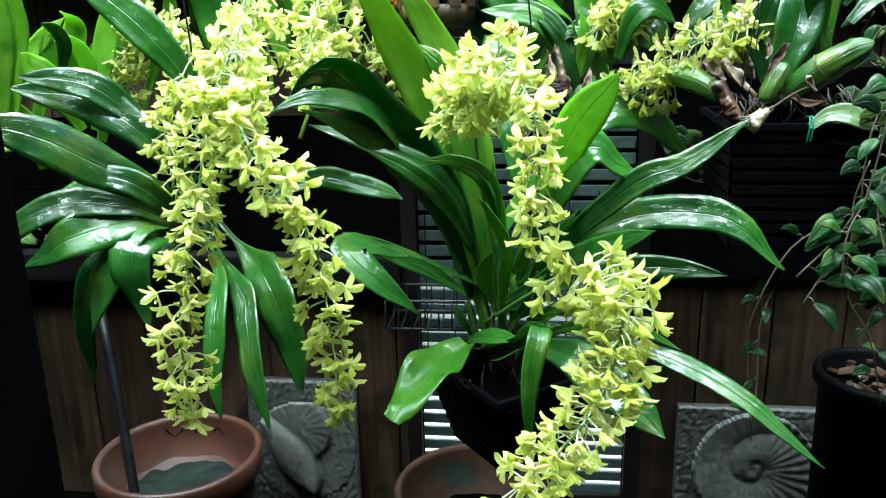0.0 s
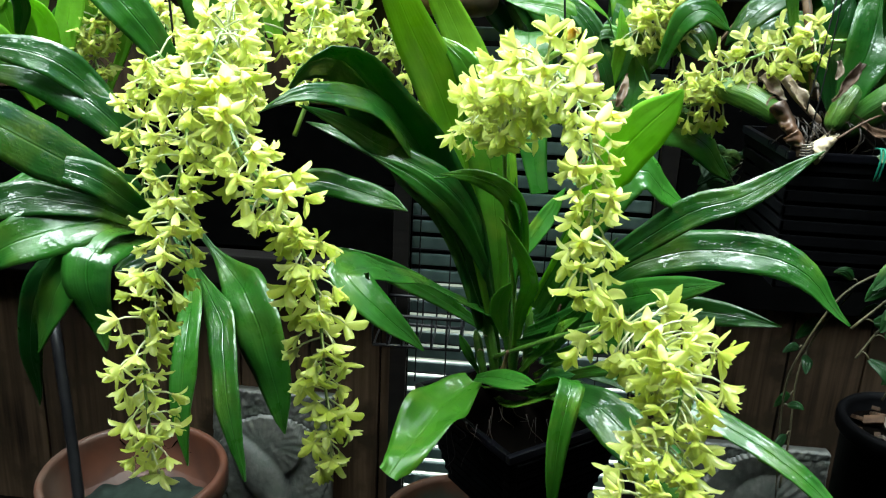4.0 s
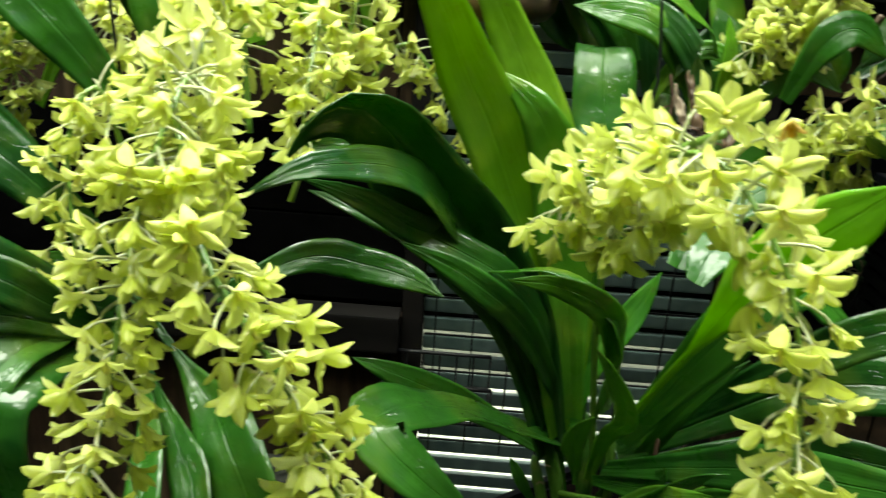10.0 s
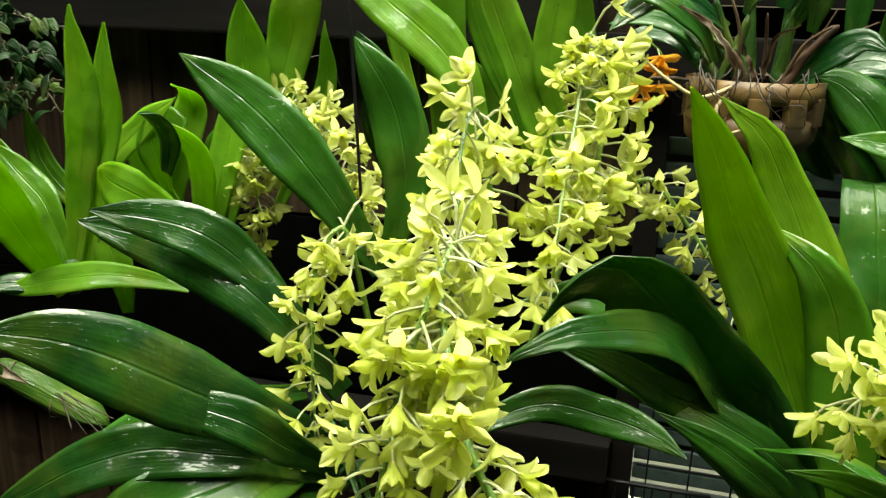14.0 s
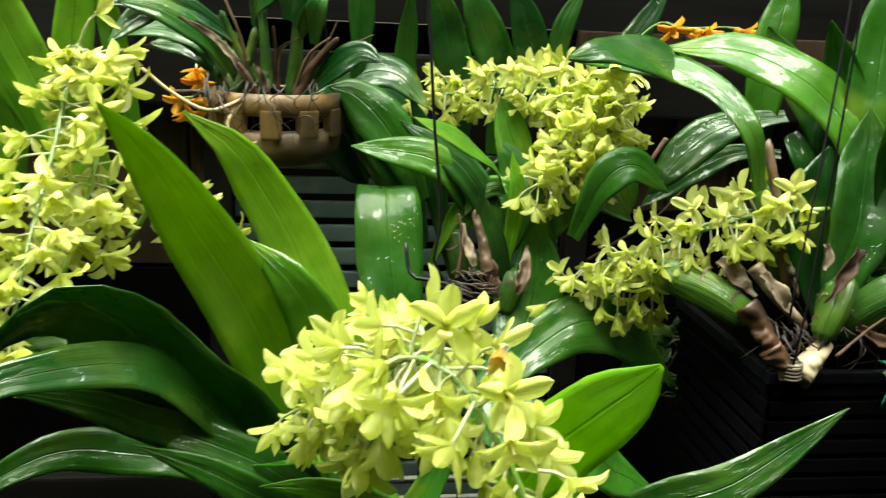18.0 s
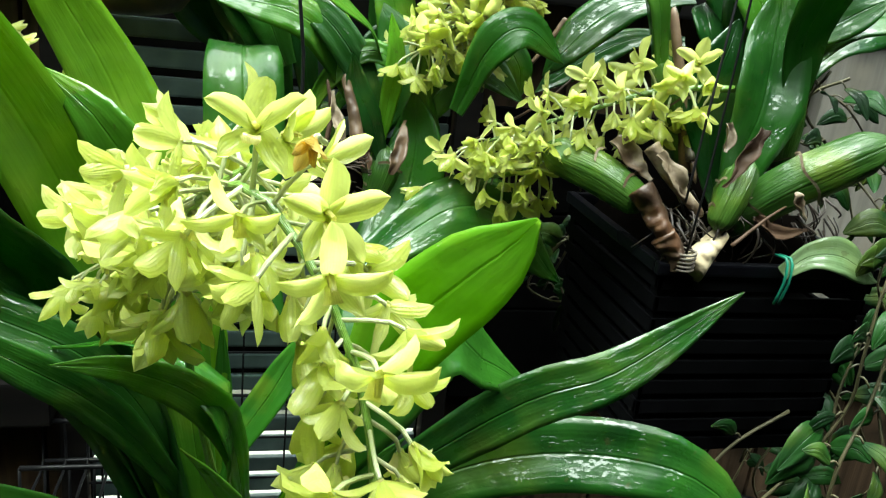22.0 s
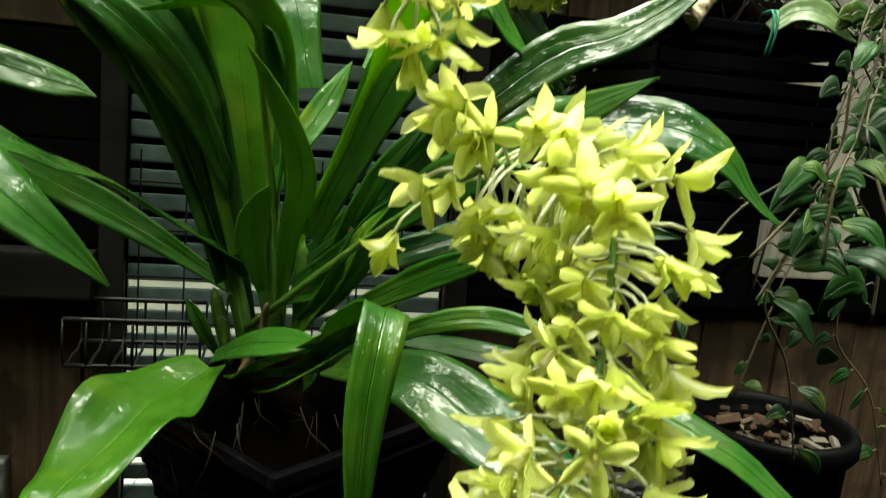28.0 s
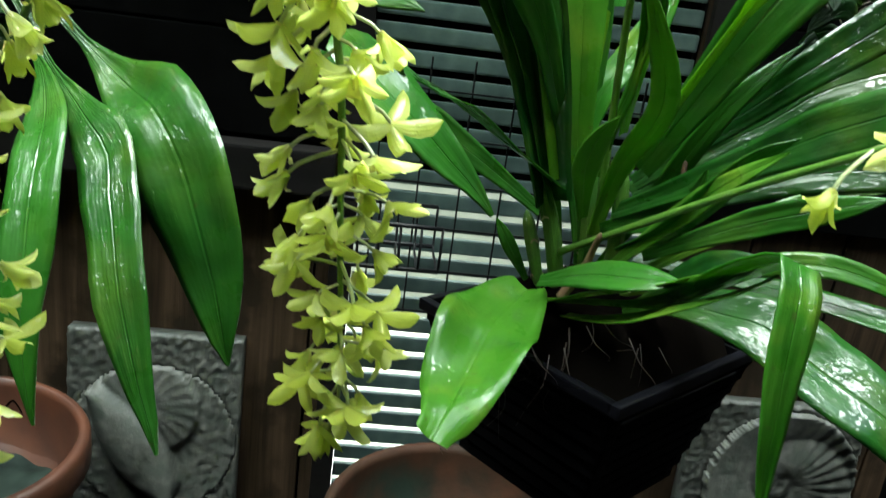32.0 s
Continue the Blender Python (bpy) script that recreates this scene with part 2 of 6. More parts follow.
SPECKLED = foliage("variegated leaf", (0.03, 0.10, 0.025), (0.20, 0.28, 0.13), (0.3, 0.5, 0.15), rough=0.14, through=0.25)
BULB = foliage("pseudobulb skin", (0.014, 0.050, 0.005), (0.045, 0.105, 0.012), (0.15, 0.24, 0.03), rough=0.2, through=0.03, coat=0.7, wrinkle=1.6, yellow=0.4)
PETAL = petal_material("yellow green tepal", (0.47, 0.53, 0.08), (0.70, 0.735, 0.29), (0.86, 0.92, 0.31), through=0.70)
LIP = petal_material("pale lip", (0.72, 0.68, 0.24), (0.78, 0.74, 0.42), (0.7, 0.7, 0.2))
PEDICEL = petal_material("pale flower stalk", (0.46, 0.52, 0.24), (0.68, 0.69, 0.46), (0.6, 0.66, 0.35), through=0.3)
STEM = petal_material("green flower stem", (0.10, 0.22, 0.03), (0.22, 0.34, 0.05), (0.2, 0.35, 0.05), through=0.1)
ORANGE = petal_material("orange petal", (0.75, 0.32, 0.03), (0.80, 0.45, 0.05), (0.8, 0.4, 0.05))
FADE = petal_material("fading petal", (0.60, 0.36, 0.06), (0.66, 0.50, 0.12), (0.6, 0.45, 0.1))
PURPLE = petal_material("purple petal", (0.28, 0.08, 0.45), (0.4, 0.16, 0.55), (0.4, 0.1, 0.5))
FENCE = surface("weathered fence timber", (0.006, 0.004, 0.0025), (0.085, 0.054, 0.032), 26, (0.5, 0.8), 0.9, stretch=(3.4, 3.0, 0.13), patch=(0.022, 0.015, 0.009), gloss=0.15)
RAIL = surface("grey rail timber", (0.05, 0.042, 0.032), (0.15, 0.125, 0.095), 30, (0.4, 0.7), 0.5, stretch=(0.15, 3, 3))
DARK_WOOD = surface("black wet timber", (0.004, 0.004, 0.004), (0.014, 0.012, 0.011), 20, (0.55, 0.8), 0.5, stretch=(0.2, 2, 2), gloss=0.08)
# flat black for the painted post, and for shade on the fence boards
FLAT_BLACK = surface("flat black paint and fence shade", (0.001, 0.001, 0.001), (0.003, 0.003, 0.003), 30, (0.8, 1.0), 0.2, gloss=0.0)
BLACK = surface("black plastic", (0.0008, 0.0008, 0.001), (0.0028, 0.0028, 0.0034), 40, (0.45, 0.7), 0.25, gloss=0.05)
RIM = surface("glossy black plastic", (0.0015, 0.0015, 0.002), (0.004, 0.004, 0.006), 40, (0.18, 0.4), 0.15, gloss=0.22)
WIRE = surface("black coated wire", (0.003, 0.003, 0.004), (0.012, 0.012, 0.013), 60, (0.3, 0.5), 0.1, gloss=0.2)
TERRACOTTA = surface("wet terracotta", (0.02, 0.008, 0.005), (0.085, 0.027, 0.011), 14, (0.35, 0.65), 0.6, patch=(0.07, 0.045, 0.032))
MOSSY = surface("mossy terracotta", (0.006, 0.009, 0.006), (0.055, 0.020, 0.010), 22, (0.5, 0.8), 0.8, patch=(0.012, 0.020, 0.014), gloss=0.2)
CLAY = surface("pale clay", (0.05, 0.027, 0.010), (0.26, 0.155, 0.055), 30, (0.3, 0.6), 0.8, patch=(0.045, 0.03, 0.015))
STONE = surface("cast stone", (0.025, 0.027, 0.023), (0.11, 0.11, 0.097), 60, (0.4, 0.7), 0.9, patch=(0.06, 0.066, 0.056))
SLAT = surface("green painted slat", (0.03, 0.052, 0.048), (0.10, 0.14, 0.13), 30, (0.3, 0.6), 0.4)
# near black: the leaf shade over the potting mix is put into this colour
SOIL = surface("wet soil darkened for shade", (0.0006, 0.0005, 0.0004), (0.003, 0.0024, 0.002), 22, (0.8, 1.0), 1.0, gloss=0.0)
BARK = surface("bark chips", (0.018, 0.010, 0.007), (0.10, 0.06, 0.036), 40, (0.4, 0.7), 0.6, gloss=0.15)
DRY = surface("dry brown sheath", (0.03, 0.016, 0.008), (0.17, 0.105, 0.055), 60, (0.4, 0.7), 0.5)
CUT = surface("pale cut bulb", (0.26, 0.19, 0.10), (0.50, 0.43, 0.29), 60, (0.3, 0.6), 0.3)
ROOT = surface("pale root", (0.25, 0.18, 0.08), (0.42, 0.34, 0.20), 80, (0.5, 0.8), 0.3)
PALE = surface("pale concrete", (0.26, 0.28, 0.24), (0.44, 0.44, 0.37), 10, (0.5, 0.8), 0.3)
VINE_STEM = surface("brown vine stem", (0.03, 0.028, 0.012), (0.10, 0.085, 0.04), 60, (0.4, 0.7), 0.3)
PAPER = surface("papery sheath", (0.07, 0.045, 0.025), (0.30, 0.24, 0.16), 90, (0.4, 0.7), 0.8, patch=(0.07, 0.04, 0.02))
ROOT_DARK = surface("brown root", (0.006, 0.004, 0.003), (0.045, 0.03, 0.02), 80, (0.4, 0.7), 0.4)
MOSS_FILM = surface("grey green moss film", (0.002, 0.004, 0.0035), (0.03, 0.045, 0.035), 34, (0.5, 0.9), 0.7, patch=(0.012, 0.018, 0.015), gloss=0.1)
SILVER = surface("silvered timber", (0.13, 0.12, 0.10), (0.36, 0.33, 0.28), 24, (0.5, 0.8), 0.7, stretch=(3.2, 3, 0.14), patch=(0.28, 0.25, 0.20))
RUST = surface("brown leaf base", (0.014, 0.007, 0.004), (0.11, 0.05, 0.02), 70, (0.35, 0.65), 1.0, patch=(0.03, 0.016, 0.008))
TIE = surface("green twine", (0.01, 0.12, 0.07), (0.02, 0.2, 0.12), 50, (0.4, 0.6), 0.2)


# ---- builders ----
SIDE = (-0.75, -0.6, 0.25)
UP = (0.1, -0.45, 1.0)
FRONT = (0.0, -0.78, 0.62)


def linked(name, mesh, parent=None, label=""):
    ob = new(name, mesh)
    if parent is not None:
        ob.parent = parent
    if label:
        ob["label"] = label
    return ob


def meshed(name, verts, faces, mats, parent=None, label="", uvs=None, slots=None, smooth=True):
    me = bpy.data.meshes.new(name)
    me.from_pydata([tuple(v) for v in verts], [], faces)
    for m in mats:
        me.materials.append(m)
    if uvs is not None:
        layer = me.uv_layers.new(name="UVMap")
        for loop in me.loops:
            layer.data[loop.index].uv = uvs[loop.vertex_index]
    for i, poly in enumerate(me.polygons):
        poly.use_smooth = smooth
        if slots:
            poly.material_index = slots[i]
    me.update()
    return linked(name, me, parent, label)


def part(name, bm, mat, parent=None, label="", smooth=False):
    me = bpy.data.meshes.new(name)
    bmesh.ops.recalc_face_normals(bm, faces=bm.faces)
    bm.to_mesh(me)
    bm.free()
    me.materials.append(mat)
    for poly in me.polygons:
        poly.use_smooth = smooth
    return linked(name, me, parent, label)


def thing(name, place, label, category, group="", kind=""):
    ob = new(name)
    ob.empty_display_size = 0.02
    ob.location = place
    bpy.context.view_layer.update()
    return tagged(ob, label, category, group, kind)


def curve_through(points, n):
    """n + 1 places along a smooth curve through the points."""
    pts = [Vector(p) for p in points]
    pts = [2 * pts[0] - pts[1]] + pts + [2 * pts[-1] - pts[-2]]
    lens = [(pts[i + 1] - pts[i]).length for i in range(1, len(pts) - 2)]
    total, out = sum(lens), []
    for k in range(n + 1):
        s, i = total * k / n, 0
        while i < len(lens) - 1 and s > lens[i]:
            s -= lens[i]
            i += 1
        u = min(1.0, s / max(lens[i], 1e-6))
        a, b, c, d = pts[i : i + 4]
        out.append(0.5 * (2 * b + (c - a) * u + (2 * a - 5 * b + 4 * c - d) * u * u + (3 * b - a - 3 * c + d) * u**3))
    return out, total


def tangents(line):
    return [(line[min(i + 1, len(line) - 1)] - line[max(i - 1, 0)]).normalized() for i in range(len(line))]


def frames_along(line, facing):
    """Sideways vectors along a line, set by where the surface faces at its middle and carried along without twist."""
    tan = tangents(line)
    mid = len(line) // 2
    side = tan[mid].cross(Vector(facing))
    side.normalize()
    sides = [None] * len(line)
    sides[mid] = side
    for steps in (range(mid + 1, len(line)), range(mid - 1, -1, -1)):
        s = side
        for i in steps:
            s = (s - tan[i] * s.dot(tan[i])).normalized()
            sides[i] = s
    return tan, sides


def strap(t):
    """Breadth of a strap leaf along its length."""
    base = 0.38 + 0.62 * min(1, t / 0.5) ** 1.2
    tip = 1 - max(0, (t - 0.58) / 0.42) ** 2.3
    return base * max(tip, 0.03)


def blunt(t):
    """Breadth of a young leaf with a rounded end."""
    return (0.34 + 0.66 * min(1, t / 0.55) ** 1.3) * max(1 - max(0, (t - 0.62) / 0.38) ** 3.6, 0.05)


def paddle(t):
    """Breadth of a long-stalked leaf that widens late."""
    return (0.12 + 0.88 * min(1, max(0, (t - 0.42) / 0.25)) ** 1.2) * max(1 - max(0, (t - 0.7) / 0.3) ** 3.4, 0.06)


def stalked(t):
    """Breadth of a drooping leaf on a narrow channelled stalk."""
    return (0.14 + 0.86 * min(1, max(0, (t - 0.26) / 0.24)) ** 1.1) * max(1 - max(0, (t - 0.62) / 0.38) ** 2.3, 0.03)


def oval_leaf(t):
    """Breadth of a short oval leaf."""
    return 0.12 + 0.88 * math.sin(math.pi * min(0.97, 0.06 + 0.94 * t)) ** 0.7


def blade(name, parent, width, points, facing, mat, fold=0.22, wave=0.0, shape=strap, n=24, across=8, thick=0.0010, label="", pleat=0.2):
    line, length = curve_through(points, n)
    tan, sides = frames_along(line, facing)
    phase = random.uniform(0, 6.28)
    curl = random.uniform(-0.12, 0.12)
    verts, uvs, faces = [], [], []
    o = parent.location if parent else Vector()
    for layer in (0, 1):
        for i, p in enumerate(line):
            t = i / n
            s, up = sides[i], sides[i].cross(tan[i]).normalized()
            ang = curl * math.sin(t * 3.0 + phase)
            s, up = s * math.cos(ang) + up * math.sin(ang), up * math.cos(ang) - s * math.sin(ang)
            half = width * 0.5 * shape(t)
            f = fold * (1.25 - t * 0.8)
            for j in range(across + 1):
                u = 2 * j / across - 1
                lift = f * half * abs(u) ** 1.3 - 0.10 * half * u * u
                lift += wave * width * abs(u) ** 2 * math.sin(phase + t * length * 60 + (1.3 if u > 0 else 0)) * min(1, t * 2)
                lift += pleat * half * math.cos(u * 5.5 + phase) * math.sin(math.pi * min(1, t * 1.1 + 0.05)) * 0.16
                lift += min(0.008, width * 0.11) * noise.noise((p + s * (half * u)) * 24) * min(1, t * 4)
                q = p + s * (half * u) + up * (lift - (thick if layer else 0)) - o
                verts.append(q)
                uvs.append((j / across, t * length * 10))
    row, sheet = across + 1, (n + 1) * (across + 1)
    for i in range(n):
        for j in range(across):
            a = i * row + j
            faces.append((a, a + 1, a + row + 1, a + row))
            b = a + sheet
            faces.append((b, b + row, b + row + 1, b + 1))
        a, b = i * row, i * row + across
        faces.append((a, a + row, a + row + sheet, a + sheet))
        faces.append((b, b + sheet, b + row + sheet, b + row))
    return meshed(name, verts, faces, [mat], parent, label, uvs)


def leaf(plant, width, *points, facing=FRONT, fold=0.22, wave=0.035, mat=None, label="", shape=strap):
    facing = Vector(facing).normalized() + Vector((random.uniform(-1, 1), 0.2 * random.uniform(-1, 1), 0.7 * random.uniform(-1, 1))) * (0.12 if width > 0.028 else 0.35)
    return blade("leaf", plant, width, points, facing, mat or plant_leaf[plant.name], fold, wave, label=label, shape=shape)


def tube(name, parent, points, radius, mat, n=14, sides=8, label="", taper=1.0, swell=None):
    line, length = curve_through(points, n)
    tan, sd = frames_along(line, (0.31, -0.8, 0.52))
    o = parent.location if parent else Vector()
    verts, faces, uvs = [], [], []
    for i, p in enumerate(line):
        t = i / n
        r = radius * (1 + (taper - 1) * t) * (swell(t) if swell else 1)
        up = sd[i].cross(tan[i])
        for j in range(sides):
            a = 2 * math.pi * j / sides
            verts.append(p + (sd[i] * math.cos(a) + up * math.sin(a)) * r - o)
            uvs.append((j / sides * 2, t * length * 10))
    for i in range(n):
        for j in range(sides):
            k = (j + 1) % sides
            faces.append((i * sides + j, i * sides + k, (i + 1) * sides + k, (i + 1) * sides + j))
    faces += [tuple(range(sides))[::-1], tuple(n * sides + j for j in range(sides))]
    return meshed(name, verts, faces, [mat], parent, label, uvs)


def box(bm, x0, y0, z0, x1, y1, z1, bevel=0.0):
    made = bmesh.ops.create_cube(bm, size=1.0)
    m = Matrix.Translation(((x0 + x1) / 2, (y0 + y1) / 2, (z0 + z1) / 2)) @ Matrix.Diagonal((x1 - x0, y1 - y0, z1 - z0, 1))
    bmesh.ops.transform(bm, matrix=m, verts=made["verts"])
    if bevel:
        edges = {e for v in made["verts"] for e in v.link_edges}
        bmesh.ops.bevel(bm, geom=list(edges), offset=bevel, segments=2, profile=0.7, affect="EDGES")
    return bm


def lathe(bm, profile, steps=40, wobble=0.0):
    """A turned solid from (radius, height) pairs."""
    rings = []
    for r, z in profile:
        ring = []
        for k in range(steps):
            a = 2 * math.pi * k / steps
            d = 1 + wobble * noise.noise((math.cos(a) * 2, math.sin(a) * 2, z * 12))
            ring.append(bm.verts.new((r * d * math.cos(a), r * d * math.sin(a), z)))
        rings.append(ring)
    for a, b in zip(rings, rings[1:]):
        for k in range(steps):
            bm.faces.new((a[k], a[(k + 1) % steps], b[(k + 1) % steps], b[k]))
    bm.faces.new(rings[0][::-1])
    bm.faces.new(rings[-1])
    return bm


# ---- flowers ----
def tepal_shape(t):
    return (0.36 + 0.64 * math.sin(min(1.0, t / 0.48) * 1.57)) * (1 - max(0, (t - 0.5) / 0.5) ** 2.9) ** 0.9 + 0.02


def flower_mesh(seed, opened, size, tepal=None, stalk=0.027):
    """One flower on its stalk: five pointed tepals, a small pale lip and a column. The stalk starts at the origin and runs along +z."""
    rng = random.Random(seed)
    verts, faces, slots, uvs = [], [], [], []

    def sheet(rows, slot):
        k, w = len(verts), len(rows[0])
        for i, r in enumerate(rows):
            for j, v in enumerate(r):
                verts.append(v)
                uvs.append((j / (w - 1), i / (len(rows) - 1)))
        for i in range(len(rows) - 1):
            for j in range(w - 1):
                a = k + i * w + j
                faces.append((a, a + 1, a + w + 1, a + w))
                slots.append(slot)

    bend = rng.uniform(0.4, 1.1)
    path = [Vector((0, 0, 0)), Vector((0, -0.001, stalk * 0.45)), Vector((0, -stalk * 0.10, stalk * 0.8)), Vector((0, -stalk * 0.22, stalk))]
    for i in range(3):
        a, b = path[i], path[i + 1]
        k, r = len(verts), 0.0011
        for q in (a, b):
            for j in range(5):
                an = 2 * math.pi * j / 5
                verts.append(q + Vector((math.cos(an) * r, math.sin(an) * r, 0)))
                uvs.append((j / 5, i / 3))
        for j in range(5):
            faces.append((k + j, k + (j + 1) % 5, k + 5 + (j + 1) % 5, k + 5 + j))
            slots.append(1)
    heart = path[-1]
    tilt = Matrix.Rotation(bend, 3, "X")
    for k in range(5):
        sepal = k % 2 == 0
        around = math.pi / 2 + k * 2 * math.pi / 5 + rng.uniform(-0.15, 0.15)
        length = size * 1.09 * (1.0 if sepal else 0.92) * rng.uniform(0.88, 1.1)
        wide = size * (0.43 if sepal else 0.38) * rng.uniform(0.9, 1.12)
        # the upper three tepals lean forward over the lip like a hood, the lower two hang apart
        hood = 0.28 if k in (0, 1, 4) else 0.05
        lean = opened + hood + rng.uniform(-0.3, 0.3)
        curl = rng.uniform(-1.1, 0.9)
        cup = rng.uniform(0.45, 1.0)
        twist = rng.uniform(-0.6, 0.6)
        out = Vector((math.cos(around), math.sin(around), 0))
        side = Vector((-math.sin(around), math.cos(around), 0))
        rows, p = [], Vector((0, 0, 0))
        n = 9
        wob = rng.uniform(0, 50)
        for i in range(n + 1):
            t = i / n
            ang = lean + curl * t * t
            way = out * math.cos(ang) + Vector((0, 0, 1)) * math.sin(ang)
            nor = Vector((0, 0, 1)) * math.cos(ang) - out * math.sin(ang)
            half = wide * 0.5 * tepal_shape(t)
            rows.append([heart + tilt @ (p + side * (half * u) + nor * (cup * half * u * u + twist * half * u * t)) for u in (-1, -0.7, -0.35, 0, 0.35, 0.7, 1)])
            for q in rows[-1]:
                q += Vector((noise.noise(q * 190 + Vector((wob, 0, 0))), noise.noise(q * 190 + Vector((0, wob, 0))), noise.noise(q * 190 + Vector((0, 0, wob))))) * size * 0.07 * t
            p = p + way * (length / n)
        sheet(rows, 0)
    rows = []
    for i in range(5):
        t = i / 4
        y, z = -size * 0.10 - size * 0.30 * t, size * (0.30 * math.sin(t * 2.2))
        half = size * 0.14 * (0.6 + 0.9 * t) * (1 if t < 0.9 else 0.6)
        rows.append([heart + tilt @ Vector((half * u, y, z + 0.55 * half * abs(u) ** 1.5 * (1 - t))) for u in (-1, -0.5, 0, 0.5, 1)])
    sheet(rows, 2)
    rows = []
    for i in range(4):
        t = i / 3
        rows.append([heart + tilt @ Vector((size * 0.07 * math.cos(a) * (1.1 - 0.3 * t), size * 0.05 * math.sin(a) + size * 0.05 - 0.12 * size * t * t, size * 0.38 * t)) for a in (0, 1.57, 3.14, 4.71, 6.28)])
    sheet(rows, 2)
    me = bpy.data.meshes.new("flower")
    me.from_pydata([tuple(v) for v in verts], [], faces)
    for m in (tepal or PETAL, PEDICEL, LIP):
        me.materials.append(m)
    layer = me.uv_layers.new(name="UVMap")
    for loop in me.loops:
        layer.data[loop.index].uv = uvs[loop.vertex_index]
    for i, poly in enumerate(me.polygons):
        poly.use_smooth, poly.material_index = True, slots[i]
    me.update()
    return me


OPENINGS = ((0.2, 0.0215), (0.45, 0.0215), (0.05, 0.0220), (0.65, 0.0210), (0.35, 0.0225), (0.9, 0.0195), (-0.1, 0.0215), (0.55, 0.0220), (0.3, 0.0205), (1.05, 0.0190), (0.75, 0.0220), (0.15, 0.0200))
FLOWERS = [flower_mesh(40 + k, o, s) for k, (o, s) in enumerate(OPENINGS)]
SHORT_STALKED = [flower_mesh(240 + k, o, s * 0.95, stalk=0.015) for k, (o, s) in enumerate(OPENINGS)]
LONG_STALKED = [flower_mesh(140 + k, o, s, stalk=0.032) for k, (o, s) in enumerate(OPENINGS)]


def put_flower(parent, base, way, mesh, scale=1.0, roll=0.0):
    z = Vector(way).normalized()
    up = Vector((0, 0, 1))
    y = up - z * up.dot(z)
    if y.length < 0.05:
        y = Vector((0, 1, 0)) - z * z.y
    y.normalize()
    x = y.cross(z)
    m = Matrix((x, y, z)).transposed() @ Matrix.Rotation(roll, 3, "Z")
    ob = linked("flower", mesh, parent)
    ob.matrix_basis = Matrix.LocRotScale(Vector(base), m.to_quaternion(), (scale, scale, scale))
    return ob


def raceme(plant, *points, n=40, start=0.2, reach=0.75, size=1.0, kinds=FLOWERS + FLOWERS + FLOWERS + SHORT_STALKED, label="arching spray of yellow-green flowers"):
    """A flower stem through the points, with n flowers set spirally from start to its end."""
    stem = tube("raceme", plant, points, 0.0030, STEM, n=26, sides=7, taper=0.45, label=label)
    line, length = curve_through(points, 200)
    tan = tangents(line)
    turn = random.uniform(0, 6.28)
    o = plant.location
    n = int(n * 1.6)
    for k in range(n):
        t = start + (1 - start) * ((k + random.uniform(0.1, 0.9)) / n) ** 1.25
        i = min(200, int(t * 200))
        p, d = line[i], tan[i]
        a = d.cross(Vector((0.2, 0.3, 1.0)))
        if a.length < 0.2:
            a = d.cross(Vector((1, 0, 0)))
        a.normalize()
        b = d.cross(a)
        turn += 2.4 + random.uniform(-0.35, 0.35)
        out = a * math.cos(turn) + b * math.sin(turn)
        out = out * reach + d * random.uniform(0.0, 0.35) + Vector((0, -0.12, random.uniform(-0.30, 0.22)))
        put_flower(stem, p - o, out, random.choice(kinds), size * (1.08 - 0.28 * k / n) * random.uniform(0.85, 1.15), random.uniform(-0.5, 0.5))
    for out in (tan[-1], tan[-1] + Vector((0.6, -0.4, 0.1)), tan[-1] + Vector((-0.6, -0.3, 0.1))):
        put_flower(stem, line[-1] - o, out, random.choice(kinds), size * 0.9)
    return stem


